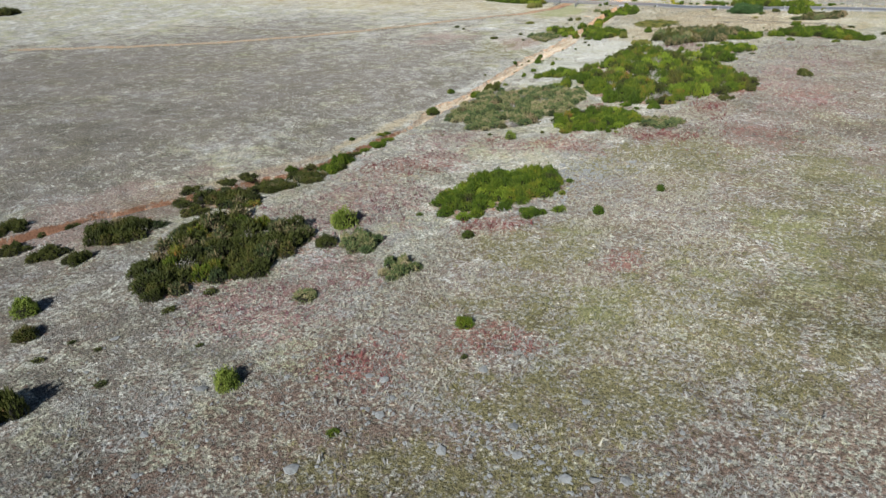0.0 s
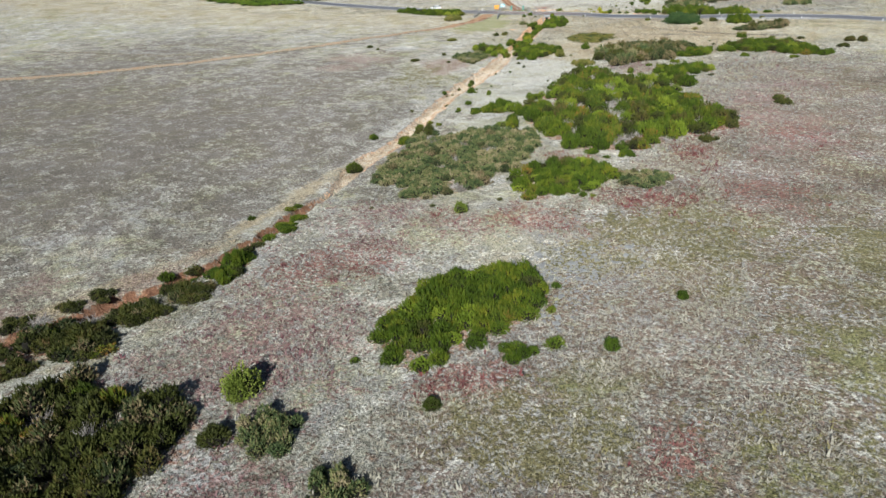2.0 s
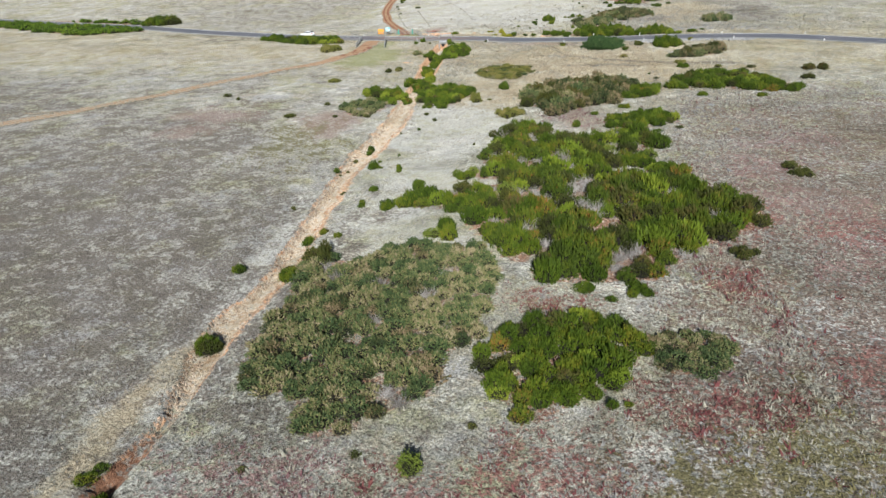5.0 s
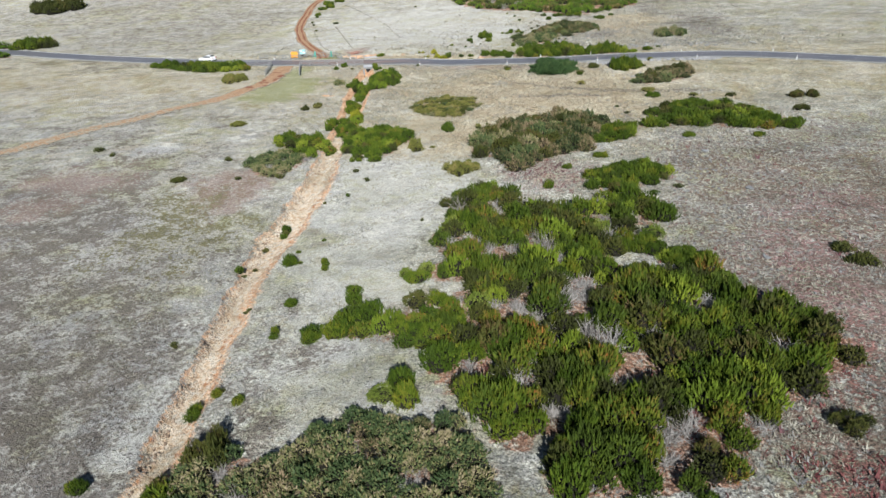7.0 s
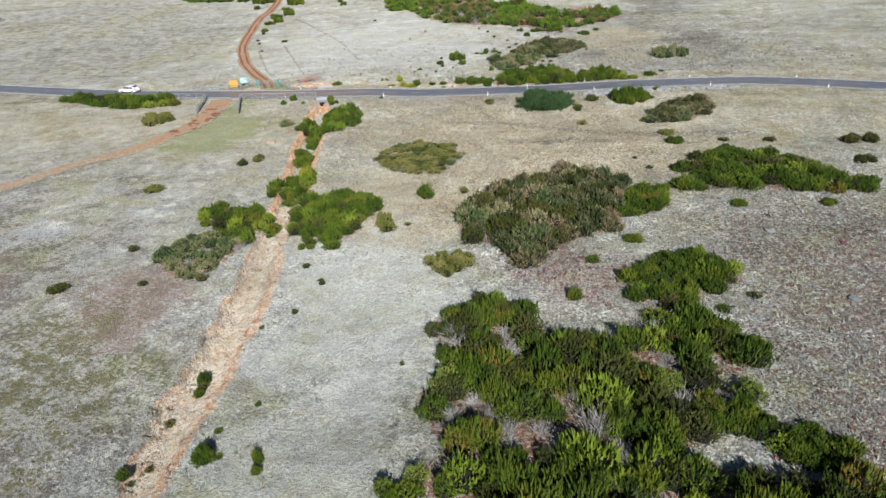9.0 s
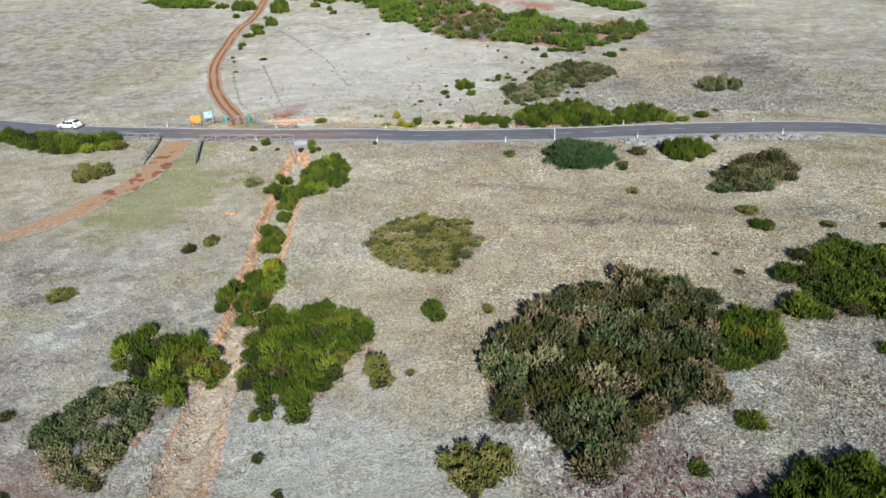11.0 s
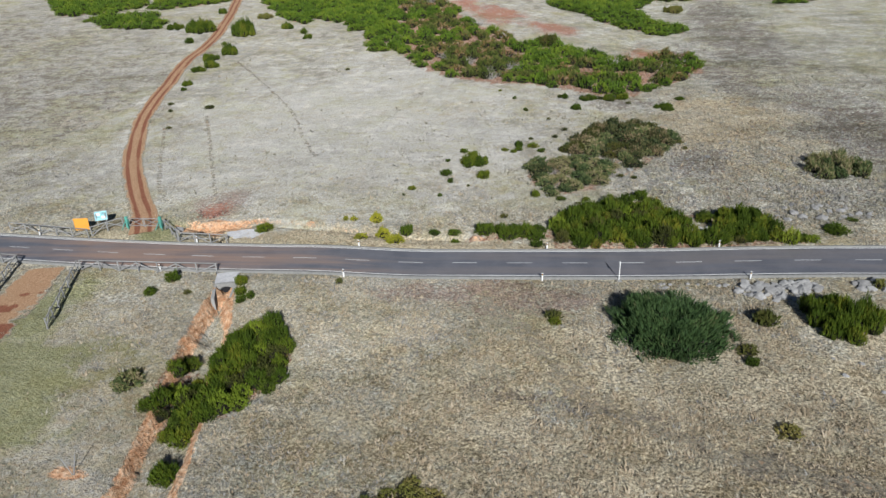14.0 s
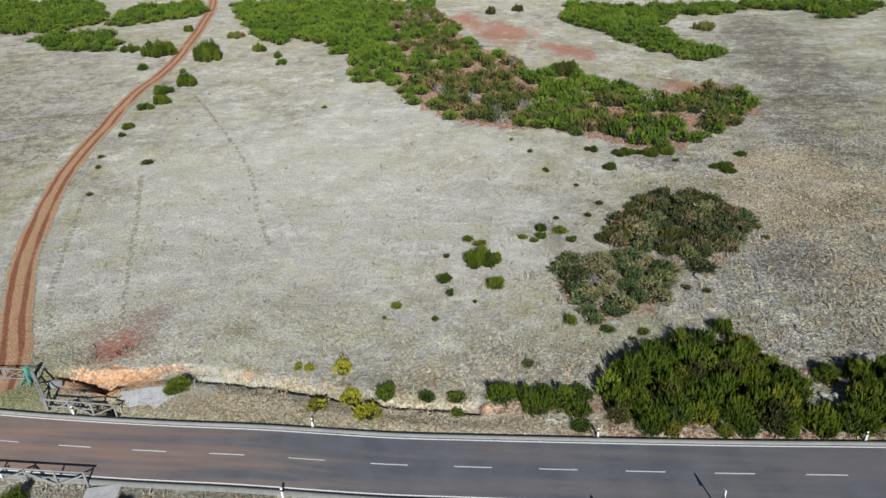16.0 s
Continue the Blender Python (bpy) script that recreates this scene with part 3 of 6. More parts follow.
def weight(kind):
    """How thickly a cover grows at each corner of the ground, with frayed outlines."""
    w = np.zeros(XX.shape)
    for cx, cy, rx, ry, turn in ZONES.get(kind, ()):
        c, s = math.cos(radians(turn)), math.sin(radians(turn))
        u, v = ((XX - cx) * c + (YY - cy) * s) / rx, ((YY - cy) * c - (XX - cx) * s) / ry
        d = np.clip((np.sqrt((u + 0.75 * WARP_X) ** 2 + (v + 0.75 * WARP_Y) ** 2) - 0.35) / 1.25, 0, 1)
        w = np.maximum(w, 1 - d * d * (3 - 2 * d))
    return w


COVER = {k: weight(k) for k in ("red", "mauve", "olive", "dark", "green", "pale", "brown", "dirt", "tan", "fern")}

BANK = weight("bank")
COVER["tan"] = np.maximum(COVER["tan"], BANK)
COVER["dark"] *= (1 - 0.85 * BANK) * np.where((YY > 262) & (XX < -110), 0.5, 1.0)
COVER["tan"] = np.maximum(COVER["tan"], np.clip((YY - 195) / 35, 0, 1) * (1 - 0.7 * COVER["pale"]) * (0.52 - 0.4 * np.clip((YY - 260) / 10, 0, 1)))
# western field darkened further, the light's fall-off put into its cover colour
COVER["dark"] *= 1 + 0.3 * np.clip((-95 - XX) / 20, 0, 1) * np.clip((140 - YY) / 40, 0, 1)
COVER["green"] *= np.where(YY < 120, 0.6, 1.5)
# two stony old wheel lines that wander through the golden grass
for line in ([(-74, 233), (-66.2, 231), (-62.6, 229.5), (-57.8, 229), (-53.1, 224.9), (-49.8, 224.1), (-44.5, 222.7), (-34, 222), (-20, 221.5)], [(-64, 221), (-60.2, 219.9), (-55.5, 219.3), (-51.1, 219.3), (-43.3, 218.9), (-30, 218)]):
    off = YY - np.interp(XX, [p[0] for p in line], [p[1] for p in line]) + 0.5 * WARP_Y
    ends = np.clip((XX - line[0][0]) / 4, 0, 1) * np.clip((line[-1][0] - XX) / 6, 0, 1)
    COVER["dark"] = np.maximum(COVER["dark"], np.exp(-(off / 1.0) ** 2) * ends * np.clip(0.85 + 0.6 * WARP_X, 0, 1))


def paint(name, channels):
    a = ground_me.color_attributes.get(name) or ground_me.color_attributes.new(name, "FLOAT_COLOR", "POINT")
    a.data.foreach_set("color", np.stack([*(np.asarray(c, float).ravel() for c in channels), np.ones(XX.size)], -1).ravel().astype(np.float32))


bare, sand, rust = np.zeros(XX.shape), np.zeros(XX.shape), np.zeros(XX.shape)
for j in np.where((GY > 15) & (GY < 249))[0]:
    y = GY[j]
    dry = smooth(86, 104, y) * (1 - smooth(190, 205, y))
    head = smooth(186, 198, y)
    for i in np.where((GX > -103) & (GX < -66))[0]:
        x = GX[i]
        g = gully(x, y)
        rim = max(gully(x + 0.3, y), gully(x - 0.3, y))
        wall = max(0.0, rim - g) + 4 * g * (1 - g)
        streak = noise.noise((x * 0.5, y * 0.1, 1.0))
        bare[j, i] = min(1, wall) * (0.3 + 0.2 * dry + 0.5 * head) + g * (0.3 - 0.05 * dry - 0.3 * head + 0.5 * streak)
        sand[j, i] = g * (0.95 * dry + 0.5 * streak * dry)
        a, b, crumb = table(GULLY, y, 1), table(GULLY, y, 2), 0.5 * noise.noise((x * 0.5, y * 0.35, 14.0))
        banks = max(smooth(a - 0.25, a + 0.1, x) * (1 - smooth(a + 0.35, a + 0.8, x)), smooth(b - 1.0, b - 0.7, x) * (1 - smooth(b - 0.1, b + 0.3, x)))
        bare[j, i] = max(bare[j, i], head * banks * (0.95 + crumb))
        rust[j, i] = max(g, 0.7 * wall) * (0.7 * (1 - smooth(86, 104, y)) + 0.3 * streak)
for j in np.where((GY > 255) & (GY < 266))[0]:
    for i in np.where((GX > -111) & (GX < -69))[0]:
        s = table(SCARP, GX[i])
        bare[j, i] = max(bare[j, i], (0.72 - 0.3 * smooth(-101, -96, GX[i])) * smooth(s + 0.3, s, GY[j]) * smooth(s - 0.6, s - 0.25, GY[j]) * (0.85 + 0.6 * noise.noise((GX[i] * 0.4, 0, 0))))
        rust[j, i] = max(rust[j, i], 0.5 * bare[j, i] * (1 + noise.noise((GX[i] * 0.25, 3, 0))))
bare = np.maximum(bare, COVER["dirt"])
paint("cover_a", [COVER[k] for k in ("red", "mauve", "olive")])
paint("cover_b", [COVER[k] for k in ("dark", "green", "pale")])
paint("cover_d", [sand, rust, COVER["tan"]])
RUG = np.clip(0.22 * np.clip((100 - YY) / 25, 0, 1) * np.clip((XX + 88 - 0.12 * YY) / 10, 0, 1) + 0.9 * np.clip((XX + 44) / 10, 0, 1) * np.clip((215 - YY) / 30, 0, 1) + 0.25 * np.clip((XX + 58) / 8, 0, 1) * np.clip((YY - 262) / 6, 0, 1) * np.clip((340 - YY) / 20, 0, 1), 0, 0.9)
RUG = np.clip(RUG + 0.25 * WARP_X * (RUG > 0.05) + 0.5 * np.maximum(COVER["red"], COVER["mauve"]), 0, 1) * (1 - 0.6 * COVER["pale"])
CALM = np.maximum(np.clip((-74 - XX - 0.1 * (YY - 90)) / 12, 0, 1) * np.clip((YY - 60) / 50, 0, 1) * np.clip((246 - YY) / 12, 0, 1), np.clip((YY - 264) / 8, 0, 1) * np.clip((-48 - XX) / 14, 0, 1))
paint("cover_e", [RUG, COVER["fern"], CALM])
LITTER = np.zeros(XX.shape)


# ---- road ----
def ribbon(name, line, offsets, lift, mat, height=None):
    """A strip along line; offsets are cross positions, lift(i, j) a height above the ground."""
    verts, faces, n = [], [], len(offsets)
    for i, (x, y) in enumerate(line):
        a, b = line[max(0, i - 1)], line[min(len(line) - 1, i + 1)]
        d = Vector((b[0] - a[0], b[1] - a[1])).normalized()
        for j, o in enumerate(offsets):
            px, py = x - d.y * o, y + d.x * o
            verts.append((px, py, (height(px, py) if height else at_ground(px, py)) + lift(i, j)))
    for i in range(len(line) - 1):
        for j in range(n - 1):
            k = i * n + j
            faces.append((k, k + n, k + n + 1, k + 1))
    return mesh_of(name, verts, faces, mat, True)


def road_line(x0, x1, step):
    n = max(1, round((x1 - x0) / step))
    return [(x0 + (x1 - x0) * i / n, road_mid(x0 + (x1 - x0) * i / n)) for i in range(n + 1)]


def road_height(x, y):
    return base(x, road_mid(x)) + 0.06


road = tagged(new("road", None), "two-lane grey asphalt road dusted with red earth", "road", kind="structure")
RL = road_line(-600, -160, 4.0)[:-1] + road_line(-160, 20, 1.5)[:-1] + road_line(20, 300, 4.0)
part("carriageway", ribbon("carriageway", RL, [-2.88 + 5.76 * i / 8 for i in range(9)], lambda i, j: 0.05 * (1 - ((j - 4) / 4) ** 2), ASPHALT, road_height), road)
for side in (-1, 1):
    part("edge_line", ribbon("edge_line", RL, [side * 2.67 - 0.05, side * 2.67 + 0.05], lambda i, j: 0.02, PAINT, road_height), road, label="white painted edge line")
    kerb = [side * 2.84, side * 2.86, side * 3.24, side * 3.28]
    kerb = kerb if side > 0 else kerb[::-1]
    low = (0, 3)
    part("concrete_edge", ribbon("concrete_edge", RL, kerb, lambda i, j: -0.12 if j in low else 0.06, CONCRETE, road_height), road, label="pale concrete gutter edge")
for k in range(46):
    x0 = -185.65 + 5.8 * k
    seg = road_line(x0, x0 + 2.6, 1.3)
    part("dash", ribbon("dash", seg, [-0.05, 0.05], lambda i, j: 0.064, FADED, road_height), road, label="white painted centre dash")


# ---- earth tracks ----
def along(points, step):
    """Points along a smooth line through a few places."""
    out = []
    pts = [Vector(p) for p in points]
    pts = [pts[0] * 2 - pts[1]] + pts + [pts[-1] * 2 - pts[-2]]
    for a, b, c, d in zip(pts, pts[1:], pts[2:], pts[3:]):
        n = max(2, int((c - b).length / step))
        for i in range(n):
            t = i / n
            out.append(tuple(0.5 * (2 * b + (c - a) * t + (2 * a - 5 * b + 4 * c - d) * t * t + (3 * b - a - 3 * c + d) * t ** 3)))
    return out + [tuple(pts[-2])]


def dirt_track(name, label, points, half, gauge, worn):
    line = along(points, 0.8)
    offs = [half * (i / 10 - 1) for i in range(21)]

    def rutted(o, i):
        if 0.5 < worn < 0.9:  # puddled hollows that lie across the track
            return 1.1 * smooth(0.12, 0.34, noise.noise((i * 0.62, o * 0.42, 4.0)) + 0.4 * noise.noise((i * 1.5, o * 1.3, 9.0))) * smooth(half, half * 0.6, abs(o)) * smooth(42, 28, i) * smooth(3, 8, i)
        return max(math.exp(-((abs(o) - gauge) / 0.34) ** 2), 0.0) * (0.8 + 0.6 * noise.noise((i * 0.11, o, 4.0)))

    me = ribbon(name, line, offs, lambda i, j: 0.13 * (1 - (offs[j] / half) ** 6) - 0.012 - 0.06 * rutted(offs[j], i) + 0.02 * noise.noise((i * 0.3, j * 0.9, 1.0)), TRACK)
    wear = me.color_attributes.new("wear", "FLOAT_COLOR", "POINT")
    cols = []
    for i in range(len(line)):
        for o in offs:
            edge = abs(o) / half
            fade = 1 - 0.5 * smooth(0, len(line) * 0.3, i) if worn < 0.9 else 1.0
            earth = worn * fade * (1 - smooth(0.45 if worn < 0.9 else 0.55, 1.0, edge + 0.3 * noise.noise((i * 0.09, o * 0.5, 2.0)) + 0.2 * noise.noise((i * 0.4, o * 0.9, 7.0)))) + 0.1
            cols += [earth if edge < 0.99 else 0.0, rutted(o, i) * worn, 0.0, 1.0]
    wear.data.foreach_set("color", cols)
    return tagged(new(name, me), label, "track", kind="structure")


dirt_track("dirt_track", "red earth vehicle track with two worn ruts", [(-113.2, 258.6), (-115.5, 263.4), (-120.3, 270.6), (-127.4, 282.6), (-133.0, 294.5), (-138, 307), (-142.5, 324), (-147, 345), (-149.2, 366), (-156, 395), (-165, 425), (-174, 450), (-190, 490), (-205, 540)], 1.75, 0.72, 1.0)
dirt_track("dirt_track", "faded red earth track through dry grass", [(-119.8, 249.6), (-117.0, 237.5), (-116.6, 230.0), (-118.6, 222.0), (-122.2, 214.0), (-128.5, 205.0), (-140.9, 185.7), (-156.1, 166.0), (-172, 150), (-200, 130), (-240, 105)], 2.5, 0.75, 0.75)
dirt_track("dirt_track", "faint red earth side track in dry grass", [(-143, 181.5), (-149, 173.5), (-160, 168.4), (-188, 163), (-230, 158)], 1.1, 0.7, 0.3)

for marks in ([(-125.8, 306.5), (-118.3, 290.5), (-113.1, 279.2), (-108.8, 269.9)], [(-134.4, 344.8), (-122.3, 327.4), (-112.5, 312.3), (-108.1, 303.9), (-103.8, 293.9), (-99.5, 285.6)], [(-130.7, 300.0), (-123.7, 284.3), (-117.8, 272.1), (-113.9, 267.3)]):
    dirt_track("wheel_mark", "faint old wheel mark in dry grass", marks, 0.36, 0.0, 0.14)


dirt_track("wheel_mark", "dark stony old track through golden grass", [(-72, 246), (-66.9, 238.7), (-65.5, 235.5), (-62.8, 231.3), (-59.3, 229.0), (-56.9, 227.0), (-52.5, 225.0), (-49.5, 224.2), (-45.6, 223.4), (-36, 222.4), (-24, 222.0)], 1.0, 0.5, 0.12)


# ---- timber fences, gate and boards ----
RAIL = {}


def pole_part(name, a, b, r, parent, mat=None, label=""):
    m, length = between(a, b)
    key = (r, mat.name if mat else "")
    if key not in RAIL:
        RAIL[key] = pole_mesh(name, r, r * 0.92, 1.0, mat or WOOD, 7)
    return part(name, RAIL[key], parent, m @ Matrix.Diagonal((1, 1, length, 1)), label)


def fence(points, height=1.15, bay=2.2):
    """Posts, a top rail and a slanting brace in each bay."""
    root = tagged(new("timber_fence"), "weathered grey timber fence with slanting braces beside road", "fence", "roadside fences")
    rnd = random.Random(int(points[0][0] * 10))
    for (xa, ya), (xb, yb) in zip(points, points[1:]):
        n = max(1, round(math.hypot(xb - xa, yb - ya) / bay))
        spots = [(xa + (xb - xa) * i / n, ya + (yb - ya) * i / n) for i in range(n + 1)]
        feet = [Vector((x, y, at_ground(x, y))) for x, y in spots]
        d = (feet[-1] - feet[0]).normalized()
        side = Vector((-d.y, d.x, 0)) * 0.09
        for i, f in enumerate(feet):
            pole_part("post", f - Vector((0, 0, 0.15)), f + Vector((rnd.uniform(-0.03, 0.03), rnd.uniform(-0.03, 0.03), height + 0.08)), 0.075, root)
        for i in range(n):
            up = Vector((0, 0, height))
            pole_part("rail", feet[i] + up + side - d * 0.12, feet[i + 1] + up + side + d * 0.12, 0.065, root)
            a, b = (feet[i] + up * 0.95, feet[i + 1] + up * 0.08) if i % 2 else (feet[i] + up * 0.08, feet[i + 1] + up * 0.95)
            pole_part("brace", a - side, b - side, 0.06, root)
            if rnd.random() < 0.8:
                pole_part("rail", feet[i] + up * 0.45 + side, feet[i + 1] + up * 0.45 + side, 0.05, root)
    return root


fence([(-115.6, 249.6), (-100.1, 249.5)])
fence([(-115.8, 249.3), (-111.5, 237.6)])
fence([(-134.0, 251.8), (-123.8, 250.7)])
fence([(-123.7, 250.5), (-119.3, 236.8)])
fence([(-130.5, 258.9), (-119.4, 257.4)])
fence([(-119.2, 257.8), (-116.6, 260.4)])
fence([(-111.0, 260.0), (-107.9, 256.9)])
fence([(-107.7, 256.7), (-101.8, 256.4)])

gate = tagged(new("field_gate"), "timber field gate with crossed bars between teal posts", "gate")
gl, gr, gz = Vector((-115.9, 260.2, 0)), Vector((-111.6, 260.2, 0)), at_ground(-113.7, 260.2)
for g in (gl, gr):
    g.z = gz
    part("gate_post", box_mesh("gate_post", 0.32, 0.32, 1.45, TEAL, 0.03), gate, Matrix.Translation(g), "teal painted square post")
    for dx in (-0.45, 0.45):
        pole_part("prop", g + Vector((dx, -0.7, 0)), g + Vector((0, -0.1, 1.1)), 0.05, gate, TEAL, "teal painted slanting prop")
mid = (gl + gr) / 2
for a, b in ((gl, mid), (mid, gr)):
    a, b = a.lerp(b, 0.04), b.lerp(a, 0.04)
    for h in (0.25, 1.2):
        pole_part("gate_bar", a + Vector((0, 0, h)), b + Vector((0, 0, h)), 0.045, gate)
    for h0, h1 in ((0.25, 1.2), (1.2, 0.25)):
        pole_part("cross_bar", a + Vector((0, 0, h0)), b + Vector((0, 0, h1)), 0.04, gate)
    for q in (a, b):
        pole_part("gate_stile", q + Vector((0, 0, 0.08)), q + Vector((0, 0, 1.28)), 0.045, gate)


def board(name, label, x, y, turn, width, height, foot, lean, mat):
    """A panel with a frame on two posts."""
    root = tagged(new(name), label, "sign board")
    root.matrix_basis = pose(x, y, at_ground(x, y), 0, 0, turn)
    for sx in (-1, 1):
        part("post", box_mesh("post", 0.1, 0.1, foot + height * 0.9, WOOD, 0.012), root, pose(sx * width * 0.36, 0.1, -0.1, 0, 0, 0), "grey timber post")
    p = part("panel", box_mesh("panel", width, 0.07, height, mat, 0.012), root, pose(0, 0, foot, -lean, 0, 0))
    for sx, sz, wx, wz in ((0, 0, width + 0.08, 0.07), (0, height - 0.02, width + 0.08, 0.07), (-width / 2, 0, 0.07, height), (width / 2, 0, 0.07, height)):
        part("frame_bar", box_mesh("frame_bar", wx, 0.1, wz, mat if mat is ORANGE else WOOD, 0.01), p, pose(sx, -0.012, sz))
    return root, p


board("orange_board", "orange painted board on timber posts beside fence", -121.0, 258.9, 6, 1.7, 1.45, 0.25, 4, ORANGE)
info, panel = board("information_board", "pale blue information board with unreadable print on posts", -119.3, 260.4, 22, 1.45, 1.15, 0.75, 24, BLUE)
for k, (wx, wz, px, pz, mat) in enumerate(((0.5, 0.34, -0.35, 0.62, WHITE), (0.55, 0.05, 0.3, 0.92, BLACK), (0.5, 0.035, 0.3, 0.8, BLACK), (0.52, 0.035, 0.3, 0.7, BLACK), (0.45, 0.3, 0.28, 0.25, WHITE), (0.5, 0.04, -0.35, 0.42, BLACK))):
    part("print_bar", box_mesh("print_bar", wx, 0.008, wz, mat, 0.0), panel, pose(px, -0.041, pz))


# ---- roadside fittings ----
def delineator(x, y):
    root = tagged(new("marker_post"), "white plastic roadside marker post with black band", "marker post", "roadside marker posts")
    root.matrix_basis = pose(x, y, at_ground(x, y) + 0.02, 0, 0, random.uniform(-10, 10))
    if "body" not in RAIL:
        RAIL["body"], RAIL["band"] = box_mesh("post_body", 0.15, 0.11, 0.9, WHITE, 0.03), box_mesh("black_band", 0.16, 0.12, 0.2, BLACK, 0.02)
        RAIL["eye"] = box_mesh("reflector", 0.05, 0.13, 0.12, ORANGE, 0.008)
    part("post_body", RAIL["body"], root)
    part("black_band", RAIL["band"], root, pose(0, 0, 0.62))
    part("reflector", RAIL["eye"], root, pose(0, 0, 0.66))


for x in (-126, -105.4, -86.3, -65.4, -47.2, -27, -8):
    delineator(x, road_mid(x) + 3.42)
for x in (-106.5, -86.4, -66.0, -45.8, -24.5, -5):
    delineator(x, road_mid(x) - 3.42)

sign = tagged(new("road_sign"), "road sign on white pole seen edge-on at kerb", "road sign")
sign.matrix_basis = pose(-58.4, road_mid(-58.4) - 3.45, at_ground(-58.4, 250.3), 0, 0, 0)
part("pole", pole_mesh("pole", 0.05, 0.05, 2.3, WHITE), sign, pose(0, 0, -0.1), "white painted pole")
bm = bmesh.new()
bmesh.ops.create_cone(bm, cap_ends=True, segments=3, radius1=0.42, radius2=0.42, depth=0.03)
part("plate", from_bm("plate", bm, STEEL), sign, pose(-0.07, 0, 1.8, 90, 30, 90), "triangular metal plate")
part("footing", box_mesh("footing", 0.6, 0.5, 0.14, CONCRETE, 0.03), sign, pose(0, 0, -0.02), "concrete footing")

culvert = tagged(new("culvert"), "concrete culvert mouth where the gully meets the road", "culvert")
cz = at_ground(-98.5, 246.9)
culvert.matrix_basis = pose(-98.3, 247.3, cz, 0, 0, 14)
top = 0.02 - cz
for sx in (-1, 1):
    part("pier", box_mesh("pier", 0.45, 0.4, top + 0.2, CONCRETE, 0.03), culvert, pose(sx * 0.85, 0, -0.2))
    part("wing_wall", box_mesh("wing_wall", 0.34, 2.8, top * 0.98 + 0.2, CONCRETE, 0.04), culvert, pose(sx * 0.98, -1.55, -0.25, 0, 0, sx * -4), "stained concrete wing wall")
bm = bmesh.new()  # lintel with an arched underside
span = [(0.64 * math.cos(math.pi * k / 10), top - 0.75 + 0.42 * math.sin(math.pi * k / 10)) for k in range(11)]
rows = [[bm.verts.new((x, y, z)) for x, z in span + [(-0.64, top), (0.64, top)]] for y in (-0.2, 0.2)]
bm.faces.new(rows[0])
bm.faces.new(rows[1][::-1])
for k in range(13):
    bm.faces.new((rows[0][k], rows[1][k], rows[1][(k + 1) % 13], rows[0][(k + 1) % 13]))
bmesh.ops.recalc_face_normals(bm, faces=bm.faces)
part("lintel", from_bm("lintel", bm, CONCRETE), culvert)
# black panel added in place of the shade deep in the culvert
part("back_wall", box_mesh("back_wall", 1.3, 0.1, top - 0.1, BLACK, 0.0), culvert, pose(0, 0.3, -0.2), "black panel standing in for shade inside the culvert")
part("apron", box_mesh("apron", 2.3, 2.1, 0.2, GRAVEL, 0.03), culvert, pose(0.0, 1.2, top - 0.17), "grey concrete apron slab")

verge = [(-102.6, 258.4), (-101.2, 258.9), (-99.9, 259.1), (-98.6, 258.5)]
gravel = tagged(new("gravel_patch", ribbon("gravel_patch", along(verge, 0.5), [-1.5, -1.0, -0.5, 0, 0.5, 1.0, 1.3], lambda i, j: (0.06 if 0 < j < 6 else -0.06) + 0.05 * noise.noise((i * 0.8, j * 0.9, 3)), GRAVEL)), "grey gravel spread beside road", "gravel", kind="stuff")

stake = tagged(new("forked_stake"), "two thin dark timber stakes leaning apart", "stake")
sz = at_ground(-98.5, 220.6)
pole_part("stake_arm", (-98.5, 220.6, sz - 0.1), (-98.0, 220.8, sz + 1.75), 0.04, stake)
pole_part("stake_arm", (-98.5, 220.6, sz - 0.1), (-98.9, 220.5, sz + 1.55), 0.035, stake)
stake = tagged(new("forked_stake"), "thin timber stake leaning over dry grass", "stake")
sx, sy = -128.5, 276.5
pole_part("stake_arm", (sx, sy, at_ground(sx, sy) - 0.1), (sx + 0.5, sy + 0.2, at_ground(sx, sy) + 1.5), 0.04, stake)


